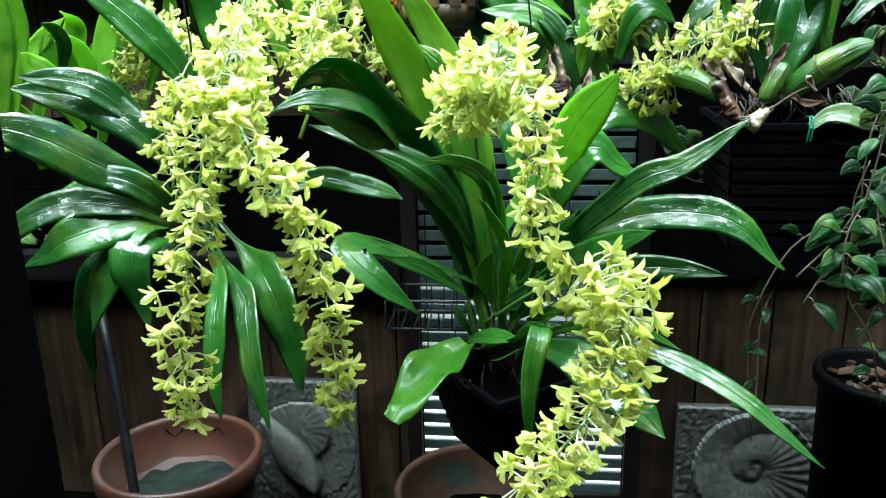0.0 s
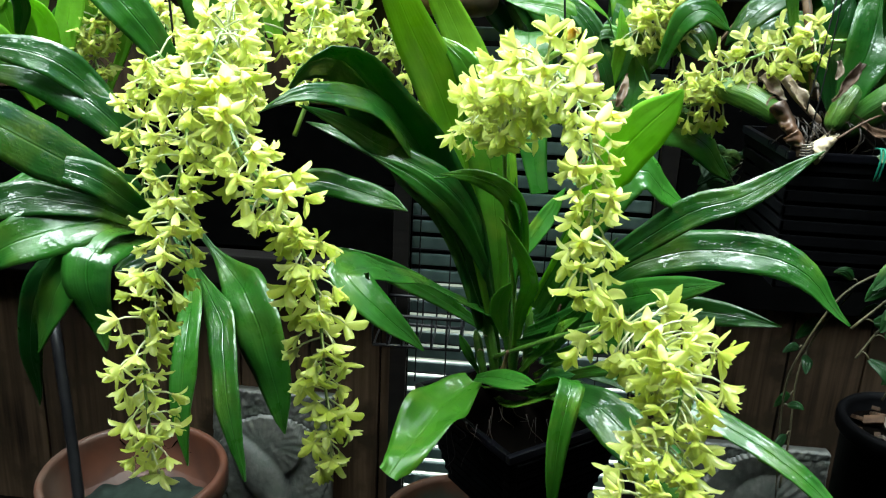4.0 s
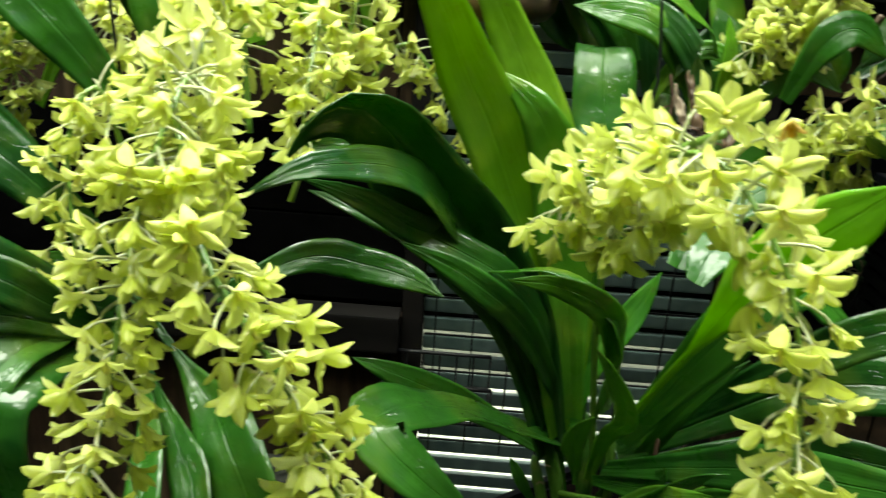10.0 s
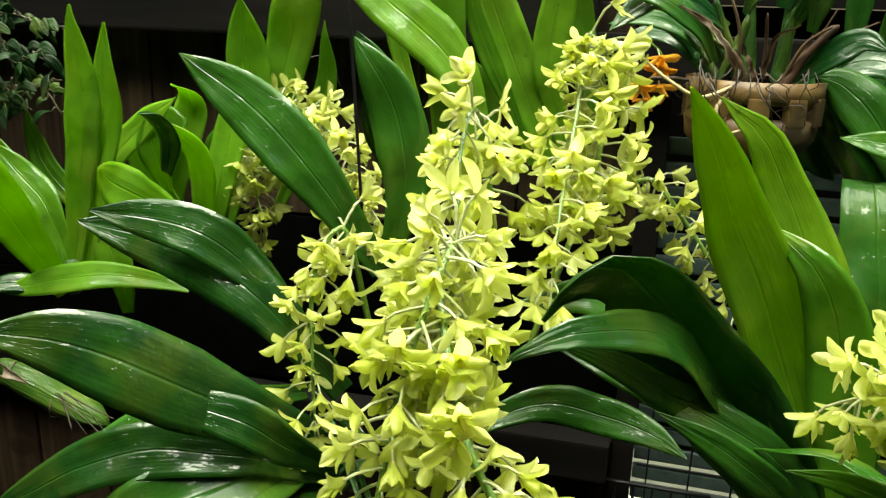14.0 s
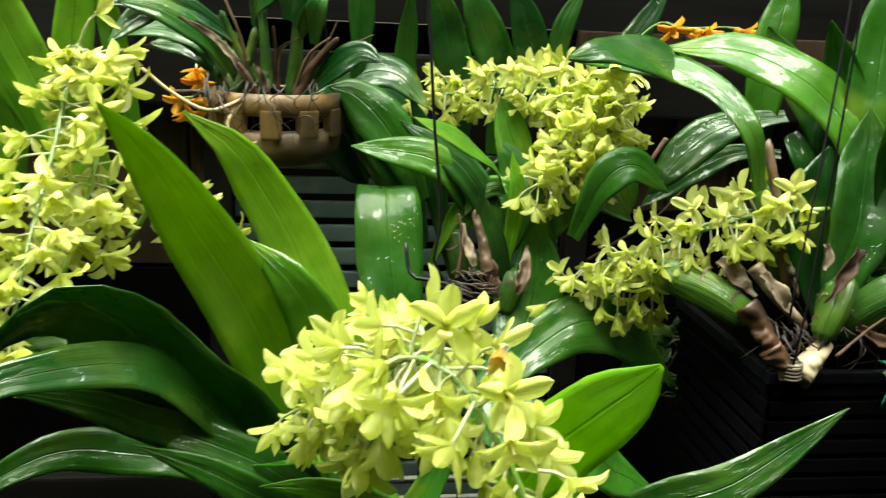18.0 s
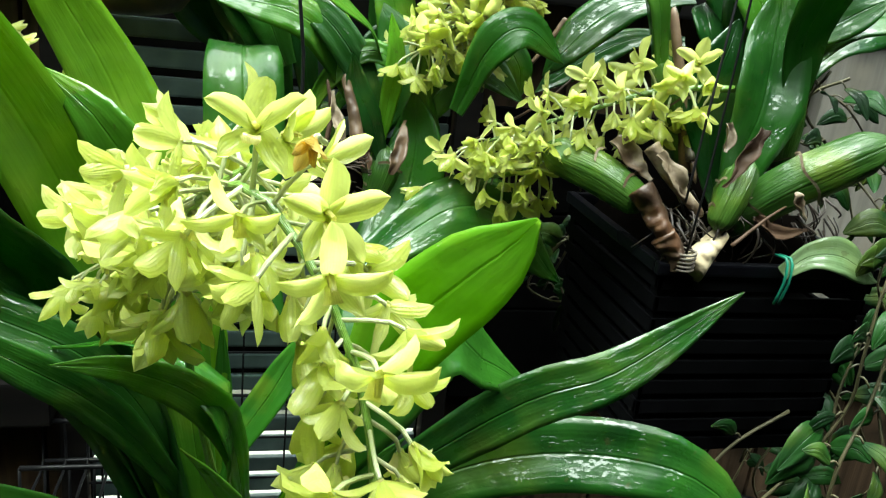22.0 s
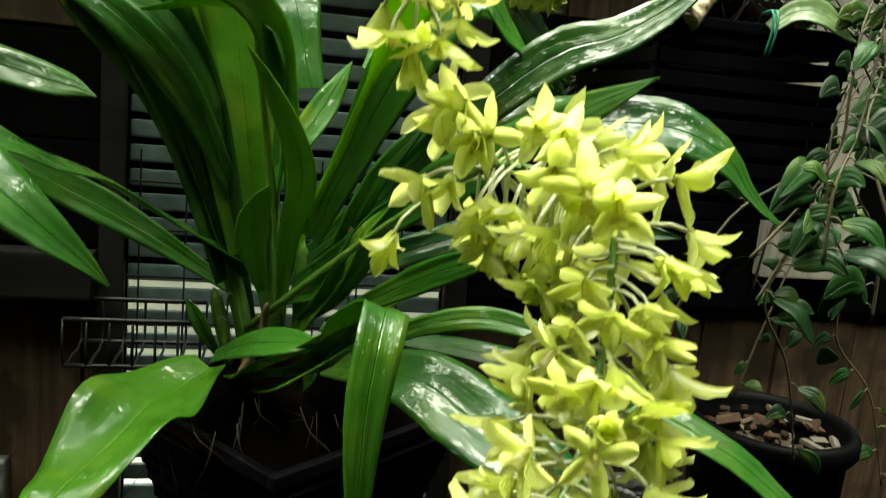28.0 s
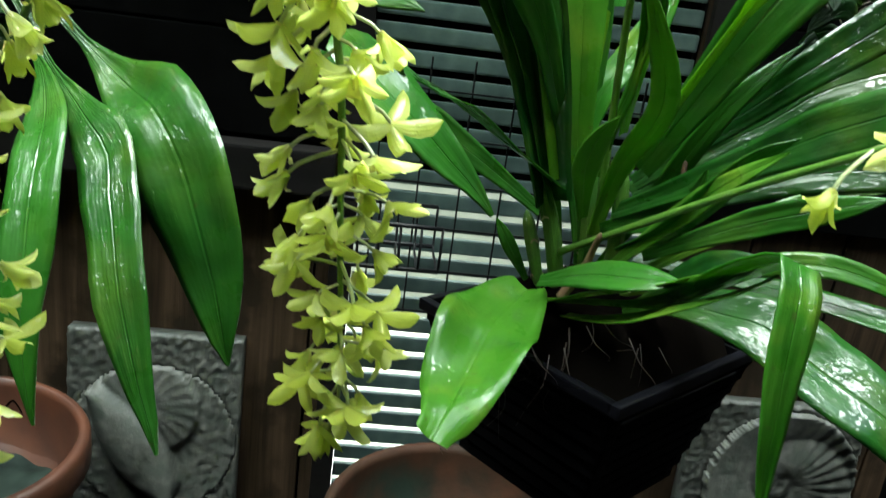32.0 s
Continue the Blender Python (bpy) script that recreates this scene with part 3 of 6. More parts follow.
def bulb(plant, radius, *points):
    """A plump pseudobulb: rounded ends, long furrows, and papery rings where old sheaths sat."""
    n, sides = 26, 26
    line, length = curve_through(points, n)
    tan, sd = frames_along(line, (0.31, -0.8, 0.52))
    phase, o = random.uniform(0, 6), plant.location

    def girth(t):
        ends = min(1.0, (max(t, 0.0) / 0.10 + 0.10)) ** 0.5 * min(1.0, max(1 - t, 0.0) / 0.14 + 0.02) ** 0.5
        return ends * (0.50 + 0.50 * math.sin(math.pi * (0.12 + 0.72 * t)))

    verts, faces, uvs = [], [], []
    for i, p in enumerate(line):
        t = i / n
        up = sd[i].cross(tan[i])
        for j in range(sides):
            a = 2 * math.pi * j / sides
            furrow = 1 - 0.13 * abs(math.sin(3 * a + phase + 0.4 * math.sin(t * 5))) ** 0.5 + 0.03 * noise.noise(p * 70)
            r = radius * girth(t) * furrow
            verts.append(p + (sd[i] * math.cos(a) + up * math.sin(a)) * r - o)
            uvs.append((j / sides * 2, t * length * 10))
    for i in range(n):
        for j in range(sides):
            k = (j + 1) % sides
            faces.append((i * sides + j, i * sides + k, (i + 1) * sides + k, (i + 1) * sides + j))
    faces += [tuple(range(sides))[::-1], tuple(n * sides + j for j in range(sides))]
    body = meshed("pseudobulb", verts, faces, [BULB], plant, "", uvs)
    for at in (0.2, 0.6):
        at += random.uniform(-0.06, 0.06)
        i = int(at * n)
        up = sd[i].cross(tan[i])
        rv, rf = [], []
        for j in range(19):
            a = phase + at * 20 + j * 0.22
            for k in range(3):
                r = radius * girth((i + k * 0.4) / n) * (1.015 + 0.02 * k + 0.02 * math.sin(j * 1.7))
                rv.append(line[i] + tan[i] * (k * 0.0010 + 0.0016 * math.sin(j * 0.9)) + (sd[i] * math.cos(a) + up * math.sin(a)) * r - o)
        for j in range(18):
            for k in range(2):
                rf.append((j * 3 + k, j * 3 + k + 1, j * 3 + k + 4, j * 3 + k + 3))
        meshed("sheath_ring", rv, rf, [PAPER], body, "papery remains of an old sheath")
    return body


def stub(plant, radius, mat, *points):
    """A dead cane: knotted, tapering, with a frayed end."""
    cane = tube("old_cane", plant, points, radius, mat, n=26, sides=16, taper=0.55, swell=lambda t: 1 * min(1, (1 - t) / 0.06 + 0.25))
    for v in cane.data.vertices:
        v.co += v.co.normalized() * radius * (0.6 * noise.noise(v.co * 60) + 0.35 * noise.noise(v.co * 190))
    return cane


def husk(plant, width, mat, *points, facing=FRONT):
    """A papery leaf base, folded and torn."""
    h = blade("husk", plant, width, points, facing, mat, 0.9, 0.10, n=14, across=6, thick=0.0008, label="dry papery sheath", shape=lambda t: 0.25 + 0.75 * math.sin(math.pi * min(1, 0.12 + 0.95 * t)))
    for v in h.data.vertices:
        v.co += Vector((0.3, -1, 0.4)) * 0.005 * noise.noise(v.co * 130)
    return h


def rootlets(plant, centre, spread, drop, count, thick=0.0004, mat=None):
    """Fine roots hanging and crossing over a rim."""
    c = Vector(centre)
    for k in range(count):
        a = c + Vector((random.uniform(-spread, spread), random.uniform(-0.015, 0.01), random.uniform(-0.006, 0.012)))
        side = random.uniform(-0.025, 0.025)
        d = drop * random.uniform(0.35, 1.1)
        tube("root", plant, [a, a + Vector((side * 0.3, -0.012, -d * 0.3)), a + Vector((side, -0.010, -d * 0.7)), a + Vector((side * 0.8 + random.uniform(-0.01, 0.01), -0.004, -d))], thick * random.uniform(0.7, 1.6), mat or ROOT_DARK, n=9, sides=5, taper=0.5)


def root(plant, radius, *points):
    return tube("root", plant, points, radius * 0.6, ROOT_DARK, n=16, sides=6, taper=0.6)


def oval(t):
    return math.sin(math.pi * min(1, t * 0.94 + 0.05)) ** 0.7 * (1 - 0.25 * t)


def vine(plant, size, *points, n=10):
    """A thin climbing stem with small oval leaves on short stalks."""
    stem = tube("vine_stem", plant, points, 0.0016, VINE_STEM, n=24, sides=6, taper=0.6)
    line, _ = curve_through(points, 100)
    n = int(n * 1.5)
    for k in range(n):
        p = line[int(100 * (k + 0.5) / n)]
        a = random.uniform(0, 6.28)
        out = Vector((math.cos(a), -0.35 + 0.5 * math.sin(a), random.uniform(-0.6, 0.5))).normalized()
        s = min(size, 0.038) * random.uniform(0.65, 1.15)
        q, tip = p + out * s * 0.35, p + out * s * 1.5 + Vector((0, 0, -s * random.uniform(0.1, 0.5)))
        mid = (q + tip) / 2 + Vector((0, -0.1, 0.25)) * s
        blade("leaf", plant, s * random.uniform(0.55, 0.8), [q, mid, tip], (random.uniform(-0.5, 0.5), -0.9, random.uniform(0.1, 0.5)), VINE_LEAF, 0.15, 0.05, shape=oval, n=8, across=4, thick=0.0006, pleat=0.1)
        tube("leaf_stalk", plant, [p, (p + q) / 2 + Vector((0, 0, 0.003)), q], 0.0009, VINE_STEM, n=4, sides=5)


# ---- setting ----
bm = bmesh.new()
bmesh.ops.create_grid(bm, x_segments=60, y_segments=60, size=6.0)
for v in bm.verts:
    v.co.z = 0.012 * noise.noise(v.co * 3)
ground = part("ground", bm, SOIL, None, "wet soil under the plants, shade in its colour", True)
tagged(ground, "wet soil under the hanging plants, shade in its colour", "ground", kind="structure")

FENCE_Y = 1.53
fence = thing("wall_north", (0, FENCE_Y, 0), "weathered timber paling fence behind the orchids", "fence", kind="structure")
VENT_X0, VENT_X1, VENT_Z0, VENT_Z1 = -0.225, 0.195, 0.06, 1.0


def paling(x0, x1, z0, z1, proud=0.0):
    b = bmesh.new()
    box(b, x0 + 0.002, -proud, z0, x1 - 0.002, 0.016 - proud, z1, 0.002)
    return part("plank", b, FENCE, fence)


x = -3.0
while x < 3.0:
    w = random.uniform(0.128, 0.142)
    x1 = min(x + w, 3.0)
    if x < VENT_X0 < x1:
        x1 = VENT_X0
    if VENT_X0 - 0.001 <= x < VENT_X1:
        x = VENT_X1
        continue
    if x1 < VENT_X0 + 0.001:
        paling(x, x1, 0.0, 0.57, random.uniform(0, 0.006))
        paling(x, x1, 0.858, 1.16, random.uniform(0, 0.004))
    else:
        paling(x, x1, 0.0, 1.16, random.uniform(0, 0.006))
    x = x1
# the low rail is brown timber; black puts its dimness into the colour
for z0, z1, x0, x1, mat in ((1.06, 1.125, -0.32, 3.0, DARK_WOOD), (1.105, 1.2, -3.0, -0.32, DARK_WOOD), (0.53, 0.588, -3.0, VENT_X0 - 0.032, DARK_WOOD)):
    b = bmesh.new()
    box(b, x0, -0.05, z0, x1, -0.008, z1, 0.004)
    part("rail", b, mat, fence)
# dark boarding carried up out of view to block light from beyond
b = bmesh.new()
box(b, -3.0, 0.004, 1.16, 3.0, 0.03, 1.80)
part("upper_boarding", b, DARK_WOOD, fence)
# black boards put the shade of basket and vines onto the fence
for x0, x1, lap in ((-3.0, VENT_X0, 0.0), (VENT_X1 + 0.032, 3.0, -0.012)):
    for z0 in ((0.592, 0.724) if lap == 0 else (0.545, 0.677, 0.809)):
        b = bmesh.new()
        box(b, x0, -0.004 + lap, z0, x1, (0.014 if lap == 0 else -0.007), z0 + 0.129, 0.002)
        part("black_board", b, FLAT_BLACK, fence)
# added sheets that stop light through plank gaps and the upper louvre
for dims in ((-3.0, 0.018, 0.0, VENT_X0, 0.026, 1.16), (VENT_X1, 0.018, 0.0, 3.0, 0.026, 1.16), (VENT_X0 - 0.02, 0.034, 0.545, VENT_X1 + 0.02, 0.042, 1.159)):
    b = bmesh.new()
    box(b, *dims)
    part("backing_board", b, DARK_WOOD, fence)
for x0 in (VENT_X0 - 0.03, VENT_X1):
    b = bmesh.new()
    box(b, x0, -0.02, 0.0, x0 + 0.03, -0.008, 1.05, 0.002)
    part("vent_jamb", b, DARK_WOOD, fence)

louvre = thing("window_1", (0, FENCE_Y, 0), "louvred vent of narrow green slats in the fence", "louvre", kind="structure")
z = VENT_Z0
slat_bm = bmesh.new()
box(slat_bm, VENT_X0 + 0.001, -0.0045, -0.0108, VENT_X1 - 0.001, 0.0045, 0.0108, 0.003)
slat = part("slat", slat_bm, SLAT, louvre)
slat.location = (0, 0.012, z)
while z < VENT_Z1 - 0.02:
    z += 0.031
    s = slat.copy()
    scene.collection.objects.link(s)
    s.location = (0, 0.012, z)
# wire mesh in front of the louvre
mesh_panel = thing("wire_mesh", (0, FENCE_Y - 0.03, 0), "black wire mesh panel hung before the louvre", "wire mesh")
for k in range(7):
    xx = VENT_X0 + 0.02 + k * 0.055
    b = bmesh.new()
    box(b, xx - 0.0012, -0.0012, 0.36, xx + 0.0012, 0.0012, 0.72)
    part("upright_wire", b, WIRE, mesh_panel)
for k in range(6):
    zz = 0.38 + k * 0.06
    b = bmesh.new()
    box(b, VENT_X0 + 0.005, -0.0036, zz - 0.0012, VENT_X1 - 0.03, -0.0012, zz + 0.0012)
    part("cross_wire", b, WIRE, mesh_panel)

# unseen surroundings added to shape the light: pale yard beyond, dark walls and roof
# pale wall and floor added beyond the fence to brighten the louvre gaps
b = bmesh.new()
box(b, -3.2, 2.3, 0.0, 3.2, 2.36, 1.1)
tagged(part("wall_beyond", b, PALE), "unseen pale wall added to brighten the louvre gaps", "wall", kind="structure")
b = bmesh.new()
box(b, -3.2, 1.60, 0.001, 3.2, 2.3, 0.02)
tagged(part("pavement", b, PALE), "unseen pale floor added to brighten the louvre gaps", "path", kind="structure")
# dark walls added out of view to block light from sides and behind
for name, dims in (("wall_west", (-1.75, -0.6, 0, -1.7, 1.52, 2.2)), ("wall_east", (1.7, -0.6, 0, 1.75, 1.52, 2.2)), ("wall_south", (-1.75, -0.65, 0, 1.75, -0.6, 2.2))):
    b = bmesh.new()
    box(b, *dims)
    tagged(part(name, b, DARK_WOOD), "unseen dark wall added to block light", "wall", kind="structure")
# dark slab added above and behind the camera to cut fill light
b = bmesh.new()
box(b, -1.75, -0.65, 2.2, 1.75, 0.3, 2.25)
tagged(part("ceiling", b, DARK_WOOD), "unseen dark roof added to block light", "eave", kind="structure")
b = bmesh.new()
box(b, -0.40, 0.25, 0.0, -0.222, 0.32, 2.2, 0.004)
post = part("post", b, FLAT_BLACK)
tagged(post, "black painted timber post beside the path", "post", kind="structure")

b = bmesh.new()
box(b, 0.66, 1.488, 0.60, 0.80, 1.512, 1.09, 0.003)
tagged(part("timber_board", b, SILVER), "pale silvered timber board leaning on the fence", "board")
rack = thing("wire_rack", (-0.19, FENCE_Y - 0.05, 0.46), "black wire rack fixed beside the louvre", "wire rack")
for z in (0.475, 0.53):
    for y in (1.40, 1.495):
        tube("rail", rack, [(-0.27, y, z), (-0.2, y, z), (-0.12, y, z)], 0.003, WIRE, n=4, sides=6)
for k in range(7):
    x = -0.27 + k * 0.025
    tube("rack_wire", rack, [(x, 1.40, 0.53), (x, 1.40, 0.475), (x, 1.45, 0.472), (x, 1.495, 0.475), (x, 1.495, 0.53)], 0.0018, WIRE, n=8, sides=5)

# ---- pots and stones ----
def pot(name, place, r_top, r_base, height, mat, label, rim=0.045, fill=0.5, fill_mat=SOIL):
    t = thing(name, place, label, "plant pot")
    b = bmesh.new()
    ri = r_top - 0.012
    lathe(b, [(r_base, 0.0), (r_top * 0.93 - 0.004, height - rim), (r_top - 0.004, height - rim + 0.002), (r_top, height - rim + 0.008), (r_top, height - 0.006), (r_top - 0.004, height), (ri, height), (ri - 0.002, height - 0.01), (ri - 0.012, height * fill)], 56, 0.006)
    part("body", b, mat, t, "", True)
    b = bmesh.new()
    bmesh.ops.create_circle(b, cap_ends=True, cap_tris=True, segments=48, radius=ri - 0.008)
    bmesh.ops.subdivide_edges(b, edges=list(b.edges), cuts=3, use_grid_fill=True)
    for v in b.verts:
        v.co.z = height * fill + 0.02 + 0.012 * noise.noise(v.co * 30)
    part("soil", b, fill_mat, t, "", True)
    return t


pot_left = pot("terracotta_pot", (-0.65, 1.28, 0), 0.152, 0.105, 0.27, TERRACOTTA, "wide wet terracotta pot with mossy inside", fill=0.55, fill_mat=MOSS_FILM)
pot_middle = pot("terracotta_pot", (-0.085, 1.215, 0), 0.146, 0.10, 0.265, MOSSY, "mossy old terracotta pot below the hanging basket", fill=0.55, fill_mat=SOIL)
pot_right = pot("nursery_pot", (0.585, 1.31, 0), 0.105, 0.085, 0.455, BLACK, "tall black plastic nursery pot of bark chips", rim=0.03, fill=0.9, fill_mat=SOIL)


def pot_chips(t, z, r, count):
    for k in range(count):
        b = bmesh.new()
        s = random.uniform(0.005, 0.016)
        box(b, -s, -s * random.uniform(0.3, 0.7), -0.003, s, s * random.uniform(0.3, 0.7), 0.003, 0.0015)
        chip = part("bark_chip", b, random.choice((BARK, BARK, DRY, RAIL)), t)
        a, q = random.uniform(0, 6.28), r * math.sqrt(random.random())
        chip.location = (q * math.cos(a), q * math.sin(a), z + random.uniform(0, 0.012))
        chip.rotation_euler = [random.uniform(-0.7, 0.7), random.uniform(-0.7, 0.7), random.uniform(0, 6)]


pot_chips(pot_right, 0.43, 0.082, 44)
# dead roots clinging to the inside of the wide pot
for a0, z0 in ((1.2, 0.232), (1.45, 0.222), (1.75, 0.24)):
    pts = [Vector((-0.65, 1.28, z0 + 0.012 * math.sin(k * 2.1 + a0 * 3))) + Vector((math.cos(a0 + k * 0.11), math.sin(a0 + k * 0.11), 0)) * 0.136 for k in range(5)]
    tube("dead_root", pot_left, pts, 0.0012, SOIL, n=14, sides=5)


def plaque(place, w, h, lean, label, spiral):
    """A cast slab with a pitted border, and the fossil raised on it."""
    t = thing("stone_plaque", place, label, "garden plaque", "fossil plaques")
    nx = nz = 70
    cx, cz, rr = (w * 0.06, h * 0.56, min(w, h) * 0.44) if spiral else (0.0, h * 0.5, min(w, h) * 0.485)
    for name in ("slab", "fossil"):
        b = bmesh.new()
        grid = [[b.verts.new((w * (i / nx - 0.5), 0, h * k / nz)) for i in range(nx + 1)] for k in range(nz + 1)]
        for k in range(nz):
            for i in range(nx):
                x, z = w * ((i + 0.5) / nx - 0.5) - cx, h * (k + 0.5) / nz - cz
                if (math.hypot(x, z) < rr) == (name == "fossil"):
                    b.faces.new((grid[k][i], grid[k][i + 1], grid[k + 1][i + 1], grid[k + 1][i]))
        bmesh.ops.delete(b, geom=[v for v in b.verts if not v.link_faces], context="VERTS")
        for v in list(b.verts):
            x, z = v.co.x - cx, v.co.z - cz
            r, a = math.hypot(x, z), math.atan2(z, x)
            d = 0.005 * noise.noise(Vector((v.co.x * 150, 3, v.co.z * 150)))
            if name == "fossil":
                if spiral:
                    turn = (math.log(max(r, 0.004) / rr) / 0.30 + a) / (2 * math.pi)
                    band = turn - math.floor(turn)
                    d = 0.004 + 0.014 * math.sin(band * math.pi) ** 0.6 * (0.4 + 0.6 * r / rr)
                    d += 0.0016 * math.sin(a * 30) * min(1, max(0, x / rr + 0.5))
                else:
                    # a ribbed disc with the smooth tapering body chamber lying across it
                    dx, dz = x + 0.008, z - 0.050
                    q = math.hypot(dx, dz)
                    d = 0.002 + 0.003 * noise.noise(Vector((v.co.x * 150, 3, v.co.z * 150)))
                    if q < 0.070:
                        d = 0.007 + 0.006 * math.cos(q / 0.070 * 1.4) + 0.0022 * abs(math.sin(math.atan2(dz, dx) * 11 + q * 40))
                    along = ((x + 0.085) * 0.56 - (z - 0.085) * 0.83) / 0.205
                    aside = (x + 0.085) * 0.83 + (z - 0.085) * 0.56
                    if 0 < along < 1:
                        body = 0.040 * math.sin(math.pi * along ** 1.3) ** 0.6
                        if abs(aside) < body:
                            d = max(d, 0.008 + 0.024 * math.sqrt(1 - (aside / body) ** 2))
                d += 0.0008 * noise.noise(Vector((v.co.x * 90, 7, v.co.z * 90)))
            v.co.y = -d
        back = bmesh.ops.extrude_face_region(b, geom=list(b.faces))
        for g in back["geom"]:
            if isinstance(g, bmesh.types.BMVert):
                g.co.y = 0.025
        ob = part(name, b, STONE, t, "", True)
        ob.rotation_euler = (radians(-lean), 0, 0)
    return t


plaque((-0.476, 1.475, 0.0), 0.232, 0.312, 4, "grey cast stone plaque with a shell fossil relief", False)
plaque((0.43, 1.475, 0.0), 0.268, 0.282, 4, "grey cast stone plaque with an ammonite relief", True)
stake = thing("garden_stake", (-0.74, 1.255, 0), "thin black stake leaning over the terracotta pot", "stake")
tube("rod", stake, [(-0.755, 1.265, 0.56), (-0.70, 1.19, 0.37), (-0.655, 1.12, 0.20), (-0.61, 1.05, 0.0)], 0.0085, WIRE, n=8)


def crate(place, size, height, turn, label, narrow=0.010, chips=16):
    """Square black slatted hanging basket."""
    t = thing("hanging_basket", place, label, "plant basket", "black slatted baskets")
    t.rotation_euler = (0, 0, radians(turn))
    half, n = size / 2, 9
    for side in range(4):
        m = Matrix.Rotation(side * math.pi / 2, 4, "Z")
        for k in range(n):
            z0 = -height + k * height / n
            inset = narrow * (1 - k / n)
            b = bmesh.new()
            box(b, -half + inset, -half + inset, z0 + 0.002, half - inset, -half + inset + 0.005, z0 + height / n - 0.004, 0.001)
            bmesh.ops.transform(b, matrix=m, verts=b.verts)
            part("slat", b, BLACK, t)
        b = bmesh.new()
        box(b, -half - 0.002, -half - 0.002, -0.004, half - 0.006, -half + 0.006, 0.006, 0.002)
        bmesh.ops.transform(b, matrix=m, verts=b.verts)
        part("rim", b, RIM, t)
        b = bmesh.new()
        box(b, -half + 0.002, -half + 0.002, -height, -half + 0.014, -half + 0.014, 0.0, 0.002)
        for v in b.verts:
            if v.co.z < -height * 0.5:
                v.co += Vector((narrow, narrow, 0))
        bmesh.ops.transform(b, matrix=m, verts=b.verts)
        part("corner_post", b, BLACK, t)
    b = bmesh.new()
    inner, g = half - 0.012, 14
    rows = [[b.verts.new((inner * (2 * i / g - 1), inner * (2 * k / g - 1), 0)) for i in range(g + 1)] for k in range(g + 1)]
    for k in range(g):
        for i in range(g):
            b.faces.new((rows[k][i], rows[k][i + 1], rows[k + 1][i + 1], rows[k + 1][i]))
    for v in b.verts:
        edge = max(abs(v.co.x), abs(v.co.y)) / inner
        v.co.z = -0.010 + 0.050 * (1 - edge**3) + 0.012 * noise.noise(v.co * 45)
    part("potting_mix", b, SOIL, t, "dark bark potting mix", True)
    b = bmesh.new()
    box(b, -inner + 0.004, -inner + 0.004, -height, inner - 0.004, inner - 0.004, -0.04)
    for v in b.verts:
        if v.co.z < -height * 0.7:
            v.co.x, v.co.y = v.co.x * (1 - narrow / half), v.co.y * (1 - narrow / half)
    part("liner", b, BLACK, t, "black liner")
    for k in range(chips):
        b = bmesh.new()
        s = random.uniform(0.006, 0.014)
        box(b, -s, -s * 0.6, -0.003, s, s * 0.6, 0.003, 0.0015)
        chip = part("bark_chip", b, BARK, t)
        chip.location = (random.uniform(-0.8, 0.8) * inner, random.uniform(-0.9, 0.8) * inner, -0.006 + random.uniform(-0.006, 0.006))
        chip.rotation_euler = [random.uniform(-0.6, 0.6), random.uniform(-0.6, 0.6), random.uniform(0, 6)]
    return t


basket_right = crate((0.352, 1.19, 0.893), 0.19, 0.165, 0, "square black slatted basket holding the thick-bulbed orchid", 0.010, 60)
basket_middle = crate((-0.022, 1.08, 0.558), 0.20, 0.13, 38, "square black slatted basket holding the flowering orchid", 0.034, 0)

# ---- plants ----
# the broad-leaved orchid takes the tone brightened for light from behind
plant_leaf = {"flowering_orchid": LEAF, "flowering_orchid.001": LEAF, "flowering_orchid.002": LEAF, "flowering_orchid.003": LEAF, "flowering_orchid.004": LEAF_BACKLIT}
left_orchid = thing("flowering_orchid", (-0.42, 1.1, 0.70), "orchid with long sprays of yellow-green flowers and drooping leaves", "orchid", "flowering orchids")
middle_orchid = thing("flowering_orchid", (-0.07, 1.08, 0.58), "orchid in a black basket with arching flower sprays", "orchid", "flowering orchids")
back_orchid = thing("flowering_orchid", (0.06, 1.27, 0.85), "orchid with a mossy root ball and curled glossy leaf", "orchid", "flowering orchids")
bulb_orchid = thing("flowering_orchid", (0.35, 1.18, 0.90), "orchid with thick green pseudobulbs in a black basket", "orchid", "flowering orchids")
broad_orchid = thing("flowering_orchid", (-0.72, 1.25, 0.75), "broad-leaved orchid with upright bright green leaves", "orchid", "flowering orchids")
clay_orchid = thing("basket_orchid", (-0.14, 1.32, 1.04), "leggy orchid with bare canes in a clay basket", "orchid")
rooted_orchid = thing("rooted_orchid", (-0.80, 1.16, 0.75), "orchid with plump bulbs and hanging pale roots", "orchid")
right_vine = thing("vine", (0.5, 1.2, 0.5), "climbing vine with glossy small green leaves", "vine")
left_vine = thing("vine", (-1.1, 1.32, 1.0), "dense vine with small green leaves over the fence", "vine")
plant_leaf |= {"vine": VINE_LEAF, "vine.001": VINE_LEAF, "basket_orchid": LEAF_BACK, "rooted_orchid": LEAF}
stub(clay_orchid, 0.006, BULB, (-0.16, 1.32, 1.079), (-0.18, 1.33, 1.103), (-0.215, 1.34, 1.15))
stub(clay_orchid, 0.007, BULB, (-0.16, 1.32, 1.082), (-0.162, 1.33, 1.118), (-0.166, 1.34, 1.167))
stub(clay_orchid, 0.008, BULB, (-0.137, 1.31, 1.086), (-0.133, 1.32, 1.125), (-0.131, 1.33, 1.173))
stub(clay_orchid, 0.0025, BARK, (-0.176, 1.33, 1.083), (-0.183, 1.34, 1.117), (-0.191, 1.35, 1.151))
